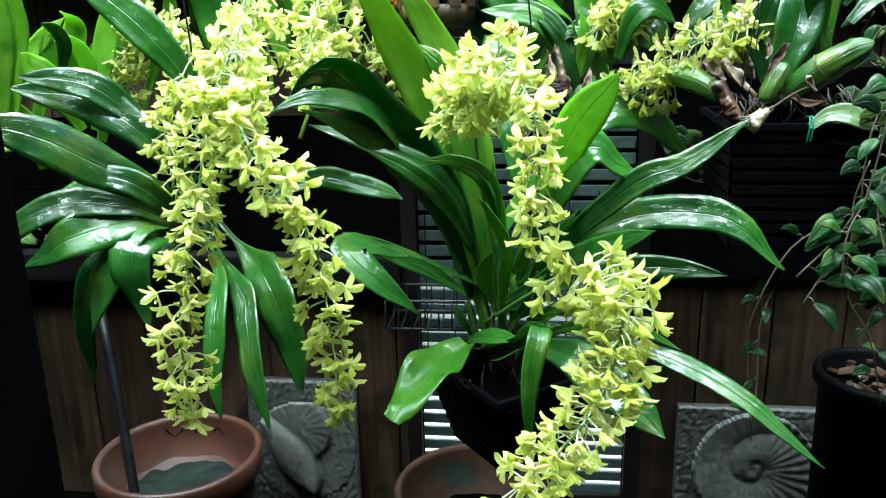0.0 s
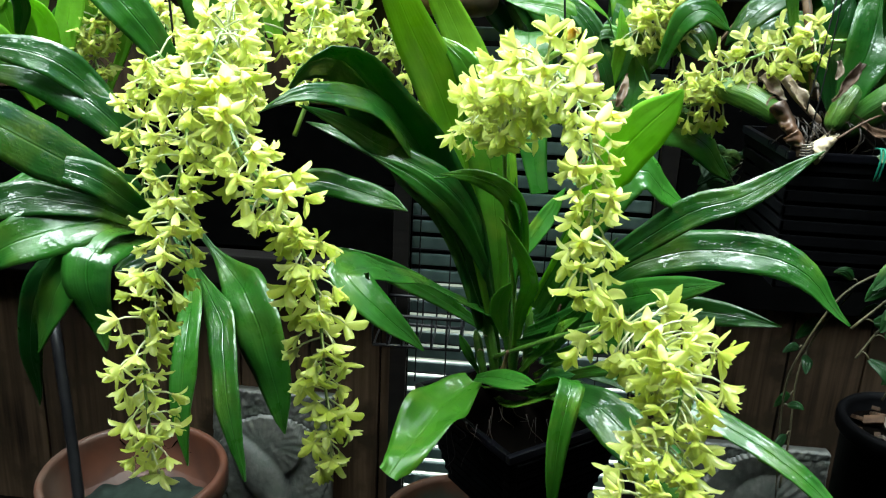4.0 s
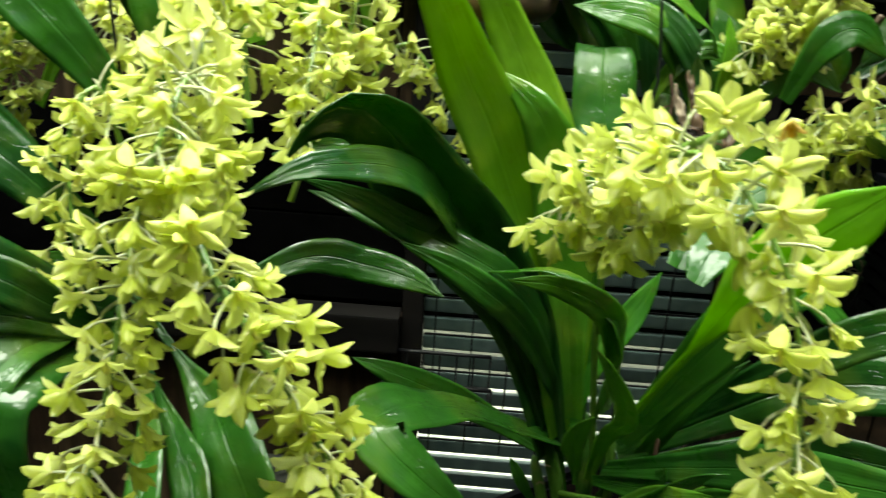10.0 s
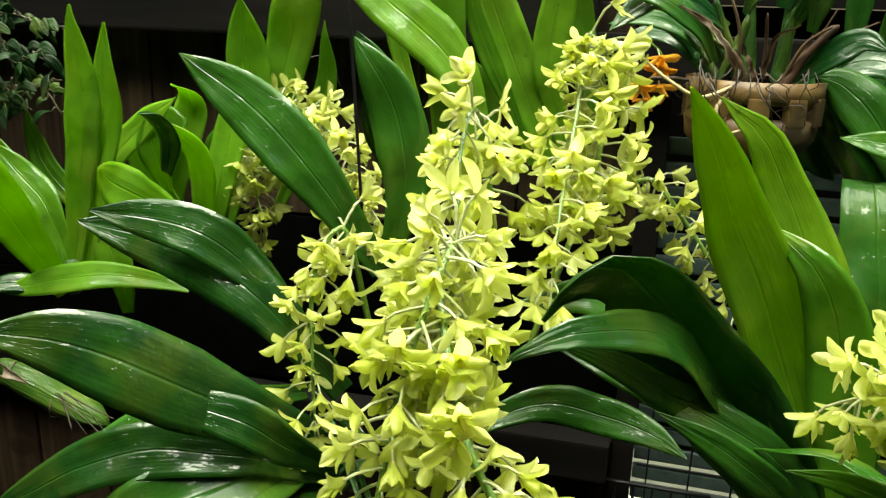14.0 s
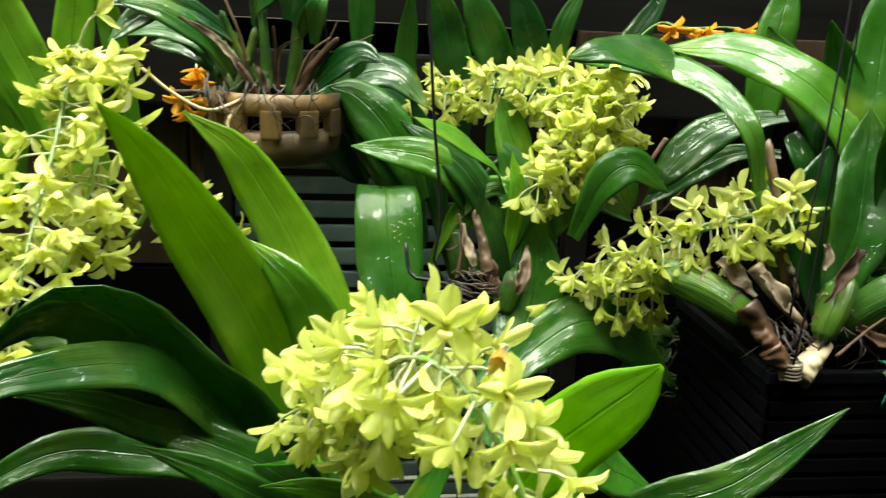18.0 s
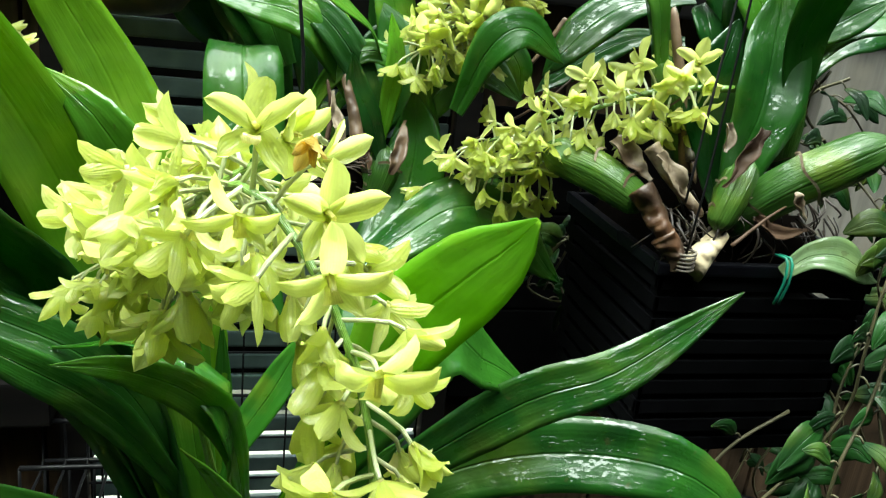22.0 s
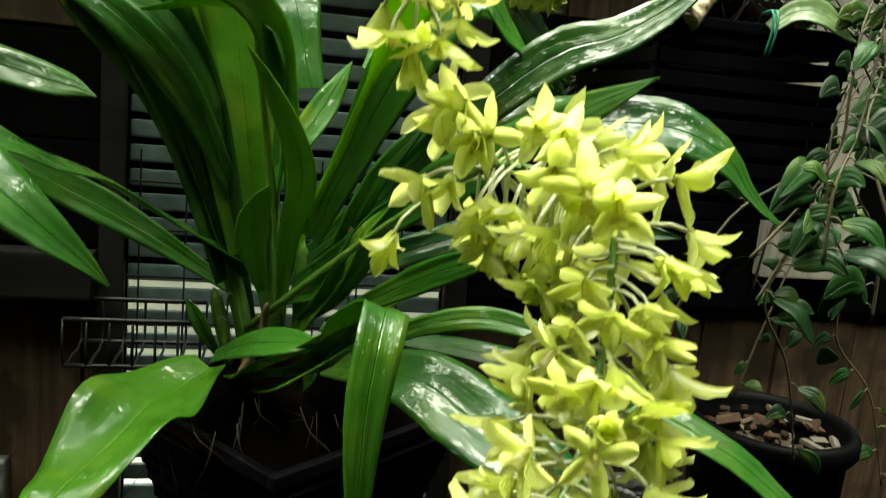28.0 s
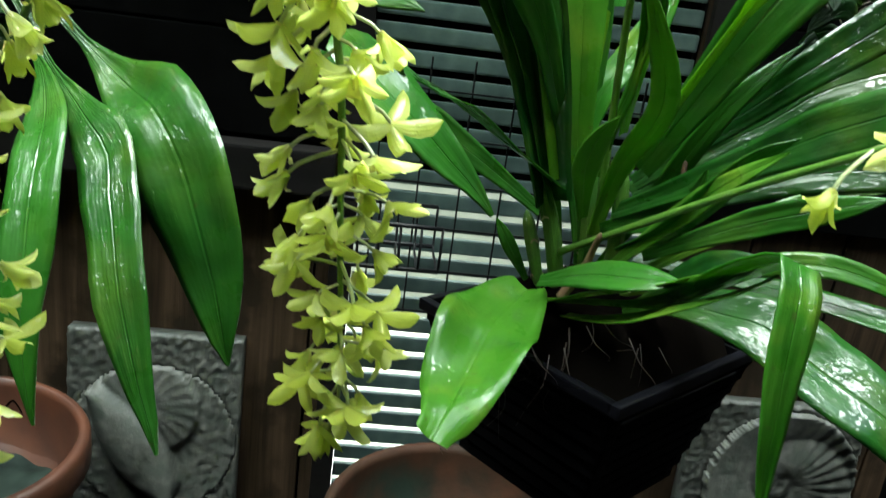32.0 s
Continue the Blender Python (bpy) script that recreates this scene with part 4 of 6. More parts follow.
stub(clay_orchid, 0.0025, BARK, (-0.149, 1.31, 1.083), (-0.15, 1.31, 1.115), (-0.153, 1.31, 1.153))
stub(clay_orchid, 0.0015, BARK, (-0.13, 1.31, 1.086), (-0.109, 1.31, 1.126), (-0.094, 1.31, 1.158))
stub(clay_orchid, 0.0015, BARK, (-0.124, 1.31, 1.101), (-0.089, 1.3, 1.132), (-0.06, 1.3, 1.148))
leaf(clay_orchid, 0.026, (-0.192, 1.32, 1.104), (-0.212, 1.3, 1.137), (-0.247, 1.28, 1.162), (-0.279, 1.27, 1.168))
leaf(clay_orchid, 0.02, (-0.197, 1.33, 1.109), (-0.229, 1.33, 1.135), (-0.263, 1.33, 1.144), (-0.297, 1.33, 1.137))
leaf(clay_orchid, 0.03, (-0.165, 1.33, 1.166), (-0.161, 1.33, 1.187), (-0.158, 1.33, 1.219))
leaf(clay_orchid, 0.034, (-0.139, 1.32, 1.157), (-0.135, 1.32, 1.183), (-0.135, 1.32, 1.214))
leaf(clay_orchid, 0.018, (-0.134, 1.31, 1.136), (-0.119, 1.3, 1.163), (-0.104, 1.29, 1.179))
leaf(clay_orchid, 0.022, (-0.206, 1.34, 1.101), (-0.224, 1.34, 1.13), (-0.245, 1.33, 1.137))
leaf(clay_orchid, 0.026, (-0.195, 1.33, 1.092), (-0.234, 1.35, 1.128), (-0.275, 1.36, 1.131))
root(clay_orchid, 0.0015, (-0.148, 1.3, 1.082), (-0.16, 1.28, 1.079), (-0.155, 1.275, 1.07), (-0.17, 1.28, 1.062), (-0.175, 1.28, 1.049))
root(clay_orchid, 0.0015, (-0.138, 1.3, 1.077), (-0.132, 1.28, 1.072), (-0.117, 1.27, 1.074), (-0.113, 1.27, 1.057))
husk(clay_orchid, 0.007, BARK, (-0.158, 1.3, 1.079), (-0.161, 1.3, 1.101), (-0.17, 1.3, 1.122))
husk(clay_orchid, 0.006, BARK, (-0.129, 1.3, 1.082), (-0.123, 1.3, 1.107), (-0.113, 1.3, 1.136))
husk(clay_orchid, 0.008, PAPER, (-0.17, 1.3, 1.096), (-0.202, 1.29, 1.138), (-0.231, 1.28, 1.157))
husk(clay_orchid, 0.005, DRY, (-0.15, 1.3, 1.098), (-0.145, 1.29, 1.131), (-0.128, 1.28, 1.142))
stub(clay_orchid, 0.0045, BULB, (-0.184, 1.31, 1.083), (-0.204, 1.32, 1.114), (-0.223, 1.33, 1.135))
stub(clay_orchid, 0.005, BULB, (-0.157, 1.31, 1.08), (-0.184, 1.31, 1.127), (-0.2, 1.31, 1.164))
stub(clay_orchid, 0.002, DRY, (-0.174, 1.29, 1.086), (-0.177, 1.28, 1.134), (-0.192, 1.28, 1.175))
stub(clay_orchid, 0.002, DRY, (-0.134, 1.3, 1.093), (-0.12, 1.29, 1.127), (-0.1, 1.28, 1.144))
stub(clay_orchid, 0.0025, DRY, (-0.251, 1.32, 1.088), (-0.217, 1.32, 1.088), (-0.183, 1.31, 1.08))
leaf(clay_orchid, 0.024, (-0.206, 1.31, 1.131), (-0.248, 1.3, 1.162), (-0.268, 1.29, 1.155), (-0.292, 1.28, 1.133), mat=SPECKLED)
leaf(clay_orchid, 0.026, (-0.186, 1.31, 1.138), (-0.226, 1.3, 1.163), (-0.259, 1.29, 1.172), (-0.29, 1.28, 1.165))
leaf(clay_orchid, 0.024, (-0.115, 1.3, 1.137), (-0.112, 1.29, 1.169), (-0.102, 1.29, 1.182))
leaf(clay_orchid, 0.03, (-0.171, 1.32, 1.149), (-0.165, 1.3, 1.171), (-0.149, 1.29, 1.187), (-0.129, 1.28, 1.207))
leaf(clay_orchid, 0.028, (-0.078, 1.34, 1.094), (-0.072, 1.34, 1.149), (-0.073, 1.34, 1.186), (-0.083, 1.34, 1.227))
leaf(clay_orchid, 0.04, (-0.127, 1.36, 1.088), (-0.092, 1.36, 1.103), (-0.054, 1.36, 1.094), (-0.017, 1.36, 1.063))
leaf(clay_orchid, 0.036, (-0.114, 1.37, 1.083), (-0.103, 1.37, 1.042), (-0.081, 1.37, 1.014), (-0.061, 1.37, 0.992))
stub(clay_orchid, 0.0065, BULB, (-0.201, 1.31, 1.067), (-0.181, 1.31, 1.104), (-0.169, 1.31, 1.15))
stub(clay_orchid, 0.0055, BARK, (-0.137, 1.3, 1.077), (-0.117, 1.3, 1.116), (-0.093, 1.3, 1.144))
stub(clay_orchid, 0.005, BULB, (-0.152, 1.31, 1.073), (-0.169, 1.32, 1.109), (-0.209, 1.33, 1.134))
stub(clay_orchid, 0.006, BULB, (-0.138, 1.31, 1.078), (-0.133, 1.31, 1.12), (-0.129, 1.31, 1.16))
stub(clay_orchid, 0.0035, BARK, (-0.162, 1.29, 1.075), (-0.171, 1.28, 1.103), (-0.182, 1.28, 1.12))
leaf(clay_orchid, 0.026, (-0.133, 1.31, 1.083), (-0.108, 1.3, 1.107), (-0.075, 1.29, 1.132), (-0.053, 1.28, 1.124))
leaf(clay_orchid, 0.04, (-0.118, 1.34, 1.065), (-0.078, 1.34, 1.105), (-0.039, 1.34, 1.111), (-0.005, 1.33, 1.078))
bulb(rooted_orchid, 0.02, (-0.931, 1.16, 0.75), (-0.868, 1.16, 0.732), (-0.776, 1.15, 0.707))
bulb(rooted_orchid, 0.017, (-0.852, 1.2, 0.834), (-0.839, 1.2, 0.857), (-0.832, 1.2, 0.872))
stub(rooted_orchid, 0.005, DRY, (-0.985, 1.2, 0.901), (-0.979, 1.2, 0.845), (-0.939, 1.18, 0.813))
root(rooted_orchid, 0.0015, (-0.827, 1.14, 0.741), (-0.789, 1.12, 0.737), (-0.751, 1.11, 0.719))
root(rooted_orchid, 0.0015, (-0.819, 1.14, 0.743), (-0.777, 1.12, 0.746), (-0.737, 1.11, 0.742))
root(rooted_orchid, 0.0015, (-0.823, 1.14, 0.738), (-0.8, 1.12, 0.728), (-0.789, 1.11, 0.721))
leaf(rooted_orchid, 0.04, (-0.927, 1.16, 0.75), (-0.931, 1.15, 0.811), (-0.939, 1.14, 0.867), (-0.972, 1.13, 0.906))
leaf(rooted_orchid, 0.03, (-0.903, 1.14, 0.763), (-0.902, 1.1, 0.789), (-0.916, 1.07, 0.802))
leaf(rooted_orchid, 0.026, (-0.848, 1.2, 0.835), (-0.882, 1.17, 0.85), (-0.919, 1.15, 0.85))
leaf(rooted_orchid, 0.046, (-0.918, 1.15, 0.785), (-0.909, 1.12, 0.824), (-0.915, 1.1, 0.869), (-0.933, 1.08, 0.916))
leaf(rooted_orchid, 0.022, (-0.876, 1.12, 0.769), (-0.874, 1.08, 0.8), (-0.886, 1.05, 0.818))
root(rooted_orchid, 0.001, (-0.831, 1.14, 0.74), (-0.8, 1.12, 0.738), (-0.771, 1.11, 0.718))
root(rooted_orchid, 0.001, (-0.815, 1.14, 0.743), (-0.77, 1.12, 0.734), (-0.736, 1.1, 0.727))
husk(rooted_orchid, 0.014, PAPER, (-0.916, 1.14, 0.789), (-0.893, 1.13, 0.768), (-0.847, 1.12, 0.76))
husk(rooted_orchid, 0.012, BARK, (-0.746, 1.13, 0.723), (-0.717, 1.12, 0.727), (-0.692, 1.12, 0.729))
vine(right_vine, 0.034, (0.346, 1.05, 0.704), (0.389, 1.05, 0.756), (0.413, 1.05, 0.803), (0.413, 1.05, 0.843), (0.423, 1.06, 0.907), (0.459, 1.08, 0.963), n=6)
vine(right_vine, 0.036, (0.392, 1.02, 0.707), (0.391, 1.02, 0.769), (0.411, 1.03, 0.813), (0.424, 1.04, 0.867), (0.434, 1.05, 0.929), n=6)
vine(right_vine, 0.034, (0.446, 1, 0.718), (0.429, 1.02, 0.778), (0.434, 1.05, 0.823), (0.456, 1.07, 0.875), (0.46, 1.1, 0.944), n=6)
vine(right_vine, 0.03, (0.322, 1.1, 0.453), (0.33, 1.12, 0.516), (0.334, 1.14, 0.614), (0.369, 1.15, 0.689), (0.435, 1.15, 0.788), n=5)
vine(right_vine, 0.032, (0.495, 1.2, 0.692), (0.471, 1.2, 0.63), (0.512, 1.2, 0.558), (0.542, 1.2, 0.445), n=5)
vine(right_vine, 0.026, (0.54, 1.3, 1.026), (0.514, 1.32, 1.003), (0.509, 1.32, 0.96), (0.553, 1.3, 0.94), (0.58, 1.28, 0.87), n=7)
vine(right_vine, 0.03, (0.557, 1.25, 0.723), (0.607, 1.25, 0.66), (0.608, 1.25, 0.579), (0.669, 1.25, 0.509), (0.711, 1.25, 0.391), n=9)
vine(right_vine, 0.024, (0.555, 1.35, 0.469), (0.585, 1.35, 0.577), (0.617, 1.35, 0.668), (0.688, 1.35, 0.731), n=7)
vine(right_vine, 0.032, (0.477, 1.25, 1.035), (0.476, 1.27, 0.993), (0.528, 1.25, 0.942), (0.556, 1.22, 0.904), (0.595, 1.2, 0.851), n=5)
vine(right_vine, 0.03, (0.303, 1.32, 0.865), (0.263, 1.32, 0.826), (0.243, 1.32, 0.786), (0.276, 1.3, 0.781), (0.254, 1.33, 0.828), n=6)
vine(right_vine, 0.04, (0.467, 1.22, 0.635), (0.481, 1.22, 0.711), (0.521, 1.22, 0.756), (0.535, 1.22, 0.824), (0.564, 1.22, 0.886), n=7)
vine(right_vine, 0.04, (0.593, 1.2, 0.764), (0.559, 1.22, 0.777), (0.552, 1.25, 0.749), (0.533, 1.26, 0.694), n=7)
vine(right_vine, 0.044, (0.508, 1.36, 1.085), (0.55, 1.36, 1.013), (0.597, 1.36, 0.988), (0.653, 1.36, 0.935), n=6)
vine(right_vine, 0.03, (0.405, 1.1, 0.769), (0.351, 1.1, 0.728), (0.314, 1.1, 0.646), (0.313, 1.12, 0.569), (0.336, 1.14, 0.412), n=3)
vine(right_vine, 0.052, (0.502, 1.08, 0.642), (0.494, 1.08, 0.716), (0.455, 1.08, 0.775), (0.474, 1.08, 0.831), (0.443, 1.09, 0.891), (0.474, 1.1, 0.93), n=9)
vine(right_vine, 0.046, (0.358, 1.05, 0.667), (0.382, 1.05, 0.713), (0.407, 1.05, 0.746), (0.41, 1.06, 0.806), (0.427, 1.07, 0.855), n=7)
vine(right_vine, 0.04, (0.48, 1.3, 0.892), (0.53, 1.3, 0.921), (0.581, 1.3, 0.949), (0.637, 1.3, 0.906), (0.602, 1.3, 0.87), n=9)
vine(right_vine, 0.036, (0.193, 1.3, 0.854), (0.234, 1.3, 0.83), (0.271, 1.3, 0.844), (0.252, 1.3, 0.791), n=8)
leaf(right_vine, 0.03, (0.356, 1.09, 0.895), (0.376, 1.088, 0.91), (0.402, 1.086, 0.91), (0.438, 1.084, 0.892), mat=SPECKLED)
vine(left_vine, 0.026, (-1.133, 1.3, 1.146), (-1.046, 1.3, 1.122), (-0.989, 1.3, 1.091), (-0.931, 1.3, 1.073), (-0.892, 1.3, 1.042), n=16)
vine(left_vine, 0.026, (-1.185, 1.32, 1.071), (-1.09, 1.32, 1.069), (-1.029, 1.32, 1.044), (-0.961, 1.3, 1.015), n=16)
vine(left_vine, 0.024, (-1.18, 1.35, 1.189), (-1.071, 1.35, 1.164), (-1.012, 1.35, 1.124), (-0.934, 1.35, 1.106), n=14)
vine(left_vine, 0.024, (-1.217, 1.36, 1.004), (-1.118, 1.36, 1.004), (-1.048, 1.36, 1.032), (-0.964, 1.36, 1.046), n=14)
vine(left_vine, 0.024, (-1.177, 1.4, 1.162), (-1.126, 1.4, 1.095), (-1.166, 1.4, 1.004), (-1.143, 1.4, 0.94), n=12)
vine(left_vine, 0.022, (-1.123, 1.27, 1.118), (-1.05, 1.27, 1.142), (-0.993, 1.26, 1.105), (-0.942, 1.26, 1.127), (-0.887, 1.26, 1.111), n=26)
vine(left_vine, 0.022, (-1.127, 1.28, 1.04), (-1.055, 1.28, 1.108), (-0.991, 1.28, 1.138), (-0.964, 1.28, 1.072), (-0.921, 1.28, 1.089), n=26)
vine(left_vine, 0.022, (-1.176, 1.3, 0.982), (-1.109, 1.3, 1.055), (-1.071, 1.3, 0.991), (-1.005, 1.3, 1.011), (-0.973, 1.3, 1.071), n=26)
vine(left_vine, 0.02, (-1.125, 1.3, 1.201), (-1.047, 1.3, 1.19), (-1.063, 1.3, 1.135), (-0.999, 1.3, 1.158), (-0.95, 1.3, 1.147), n=24)
vine(left_vine, 0.02, (-1.097, 1.33, 0.939), (-1.051, 1.33, 1.004), (-0.976, 1.33, 1.04), (-0.943, 1.33, 1.006), n=20)
vine(left_vine, 0.024, (-1.233, 1.35, 0.897), (-1.156, 1.35, 0.929), (-1.101, 1.35, 0.894), (-1.048, 1.35, 0.94), n=20)
leaf(left_orchid, 0.064, (-0.469, 1.06, 0.782), (-0.548, 0.98, 0.86), (-0.615, 0.93, 0.913), (-0.676, 0.9, 0.929))
leaf(left_orchid, 0.06, (-0.486, 1.1, 0.817), (-0.558, 1.09, 0.898), (-0.632, 1.085, 0.942), (-0.73, 1.084, 0.954))
leaf(left_orchid, 0.054, (-0.468, 1.15, 0.918), (-0.52, 1.13, 1), (-0.573, 1.12, 1.06), (-0.637, 1.112, 1.104))
leaf(left_orchid, 0.044, (-0.47, 1.05, 0.764), (-0.538, 0.98, 0.813), (-0.61, 0.95, 0.816), (-0.724, 0.93, 0.753))
leaf(left_orchid, 0.036, (-0.47, 1.05, 0.77), (-0.491, 1, 0.815), (-0.522, 0.98, 0.845), (-0.595, 0.97, 0.861))
leaf(left_orchid, 0.06, (-0.492, 1.08, 0.775), (-0.525, 0.98, 0.792), (-0.576, 0.93, 0.783), (-0.641, 0.92, 0.744))
leaf(left_orchid, 0.052, (-0.493, 1.08, 0.767), (-0.514, 0.97, 0.78), (-0.543, 0.93, 0.723), (-0.567, 0.92, 0.656))
leaf(left_orchid, 0.04, (-0.497, 1.09, 0.764), (-0.565, 1, 0.747), (-0.6, 0.97, 0.676), (-0.605, 0.97, 0.559))
leaf(left_orchid, 0.056, (-0.486, 1.1, 0.753), (-0.503, 0.96, 0.768), (-0.506, 0.93, 0.746), (-0.485, 0.92, 0.666))
leaf(left_orchid, 0.058, (-0.487, 1.1, 0.79), (-0.462, 1.095, 0.776), (-0.433, 1.08, 0.75), (-0.384, 1.03, 0.726), (-0.35, 0.985, 0.716), (-0.33, 0.955, 0.697), (-0.312, 0.94, 0.658), (-0.298, 0.925, 0.619), (-0.288, 0.915, 0.584), facing=(0.1, -0.9, 0.4), shape=stalked)
leaf(left_orchid, 0.036, (-0.492, 1.09, 0.785), (-0.47, 1.08, 0.765), (-0.443, 1.06, 0.732), (-0.4, 1.0, 0.71), (-0.372, 0.96, 0.697), (-0.358, 0.925, 0.676), (-0.344, 0.89, 0.645), (-0.328, 0.865, 0.606), (-0.311, 0.842, 0.569), facing=(-0.1, -0.9, 0.4), shape=stalked)
leaf(left_orchid, 0.034, (-0.5, 1.09, 0.78), (-0.475, 1.08, 0.755), (-0.433, 1.03, 0.727), (-0.409, 0.97, 0.705), (-0.399, 0.93, 0.687), (-0.394, 0.9, 0.655), (-0.389, 0.88, 0.612), (-0.38, 0.865, 0.566), facing=(-0.1, -0.9, 0.4), shape=stalked)
leaf(left_orchid, 0.036, (-0.393, 1.1, 0.785), (-0.316, 1.13, 0.818), (-0.26, 1.15, 0.806), (-0.219, 1.15, 0.796), (-0.186, 1.13, 0.788))
leaf(left_orchid, 0.05, (-0.468, 1.17, 0.917), (-0.452, 1.17, 0.997), (-0.467, 1.17, 1.068), (-0.502, 1.17, 1.122))
raceme(left_orchid, (-0.471, 1.08, 0.733), (-0.38, 1.03, 0.925), (-0.354, 0.96, 1.011), (-0.366, 0.9, 0.948), (-0.375, 0.85, 0.84), (-0.395, 0.82, 0.723), (-0.386, 0.8, 0.626), n=104, start=.24)
raceme(left_orchid, (-0.363, 0.95, 0.988), (-0.324, 0.88, 0.918), (-0.275, 0.855, 0.859), (-0.239, 0.848, 0.79), (-0.228, 0.845, 0.69), (-0.222, 0.845, 0.618), n=74, start=.06)
raceme(left_orchid, (-0.357, 1.1, 0.939), (-0.369, 1.12, 1.043), (-0.376, 1.09, 1.076), (-0.375, 1.05, 1.041), (-0.367, 1.02, 1.003), n=26, start=.2)
raceme(left_orchid, (-0.323, 1.1, 0.881), (-0.285, 1.2, 1.039), (-0.304, 1.24, 1.131), (-0.306, 1.18, 1.066), (-0.306, 1.11, 1.003), (-0.303, 1.06, 0.959), n=60, start=.2)
raceme(left_orchid, (-0.467, 1.12, 0.871), (-0.488, 1.11, 0.965), (-0.507, 1.09, 0.931), (-0.497, 1.06, 0.878), (-0.487, 1.04, 0.82), n=24, start=.2)
raceme(left_orchid, (-0.277, 1.25, 0.963), (-0.243, 1.25, 1.002), (-0.203, 1.24, 0.963), (-0.162, 1.23, 0.909), (-0.134, 1.22, 0.868), n=24, start=.15, size=.85)
leaf(left_orchid, 0.04, (-0.428, 1.2, 0.968), (-0.466, 1.2, 1.032), (-0.489, 1.19, 1.092), (-0.507, 1.19, 1.126))
leaf(left_orchid, 0.034, (-0.462, 1.2, 0.94), (-0.471, 1.2, 1.004), (-0.483, 1.18, 1.045), (-0.492, 1.17, 1.078))
leaf(left_orchid, 0.05, (-0.491, 1.1, 0.78), (-0.526, 1.05, 0.775), (-0.545, 1.02, 0.759), (-0.563, 1, 0.726))
leaf(left_orchid, 0.036, (-0.455, 1.1, 0.751), (-0.505, 1.08, 0.727), (-0.543, 1.06, 0.705))
leaf(left_orchid, 0.04, (-0.522, 1.1, 0.812), (-0.561, 1.03, 0.827), (-0.593, 1, 0.826), (-0.669, 0.97, 0.79))
leaf(left_orchid, 0.044, (-0.526, 1.12, 0.85), (-0.567, 1.1, 0.918), (-0.617, 1.08, 0.96), (-0.702, 1.06, 0.974))
root(left_orchid, 0.002, (-0.686, 1.4, 1.07), (-0.662, 1.4, 1.079), (-0.624, 1.4, 1.088), (-0.608, 1.4, 1.054))
# material choice here also puts each leaf's light and shade into its colour
leaf(middle_orchid, 0.048, (-0.071, 1.08, 0.675), (-0.165, 1.02, 0.738), (-0.226, 0.95, 0.769), (-0.192, 0.93, 0.735), (-0.141, 0.943, 0.684), facing=UP)
leaf(middle_orchid, 0.028, (-0.077, 1.1, 0.647), (-0.144, 1.09, 0.692), (-0.198, 1.075, 0.725), (-0.261, 1.06, 0.756))
leaf(middle_orchid, 0.03, (-0.072, 1.09, 0.718), (-0.114, 1.06, 0.822), (-0.18, 1.05, 0.87), (-0.299, 1.06, 0.906))
leaf(middle_orchid, 0.026, (-0.068, 1.09, 0.702), (-0.114, 1.05, 0.801), (-0.163, 1.03, 0.851), (-0.221, 1.03, 0.879))
leaf(middle_orchid, 0.034, (-0.019, 1.06, 0.687), (0.117, 1, 0.832), (0.181, 0.988, 0.866), (0.256, 0.991, 0.919))
leaf(middle_orchid, 0.048, (-0.019, 1.06, 0.679), (0.113, 1.01, 0.79), (0.229, 0.975, 0.803), (0.299, 0.954, 0.744))
leaf(middle_orchid, 0.034, (-0.023, 1.06, 0.662), (0.103, 1.03, 0.715), (0.177, 1, 0.73), (0.242, 0.98, 0.728))
leaf(middle_orchid, 0.036, (-0.031, 1.06, 0.662), (0.048, 0.95, 0.751), (0.092, 0.87, 0.799), (0.124, 0.815, 0.829))
leaf(middle_orchid, 0.012, (-0.082, 1.085, 0.593), (-0.096, 1.09, 0.614), (-0.111, 1.1, 0.638), mat=LEAF_INNER)
leaf(middle_orchid, 0.024, (-0.035, 1.06, 0.723), (-0.044, 1.02, 0.804), (-0.062, 0.985, 0.853), (-0.099, 0.985, 0.87), (-0.137, 0.992, 0.869), mat=LEAF_FRESH_LIT)
leaf(middle_orchid, 0.028, (-0.007, 1.06, 0.629), (0.138, 0.98, 0.629), (0.239, 0.92, 0.603), (0.339, 0.864, 0.533))
leaf(middle_orchid, 0.060, (-0.003, 1.03, 0.608), (0.049, 0.97, 0.622), (0.091, 0.93, 0.605), (0.133, 0.9, 0.579), (0.161, 0.88, 0.556), facing=(0.35, -0.9, 0.3))
leaf(middle_orchid, 0.017, (-0.055, 1.09, 0.603), (-0.079, 1.09, 0.697), (-0.109, 1.09, 0.774), (-0.13, 1.08, 0.826), mat=LEAF_INNER)
leaf(middle_orchid, 0.015, (-0.042, 1.09, 0.609), (-0.051, 1.1, 0.7), (-0.052, 1.1, 0.784), (-0.054, 1.1, 0.847), mat=LEAF_INNER)
leaf(middle_orchid, 0.02, (-0.04, 1.08, 0.617), (-0.036, 1.05, 0.696), (-0.031, 1, 0.754), (-0.053, 0.98, 0.805), (-0.07, 0.97, 0.831), mat=LEAF_INNER)
leaf(middle_orchid, 0.017, (-0.029, 1.08, 0.609), (-0.003, 1.05, 0.683), (0.026, 1.03, 0.754), (0.063, 1.02, 0.804), mat=LEAF_INNER)
leaf(middle_orchid, 0.017, (-0.034, 1.07, 0.601), (-0.005, 1, 0.68), (0.005, 0.95, 0.721), (0.019, 0.92, 0.746), mat=LEAF_INNER)
leaf(middle_orchid, 0.015, (-0.014, 1.06, 0.607), (0.037, 1.03, 0.658), (0.093, 1.02, 0.694), (0.188, 1.02, 0.725), mat=LEAF_INNER)
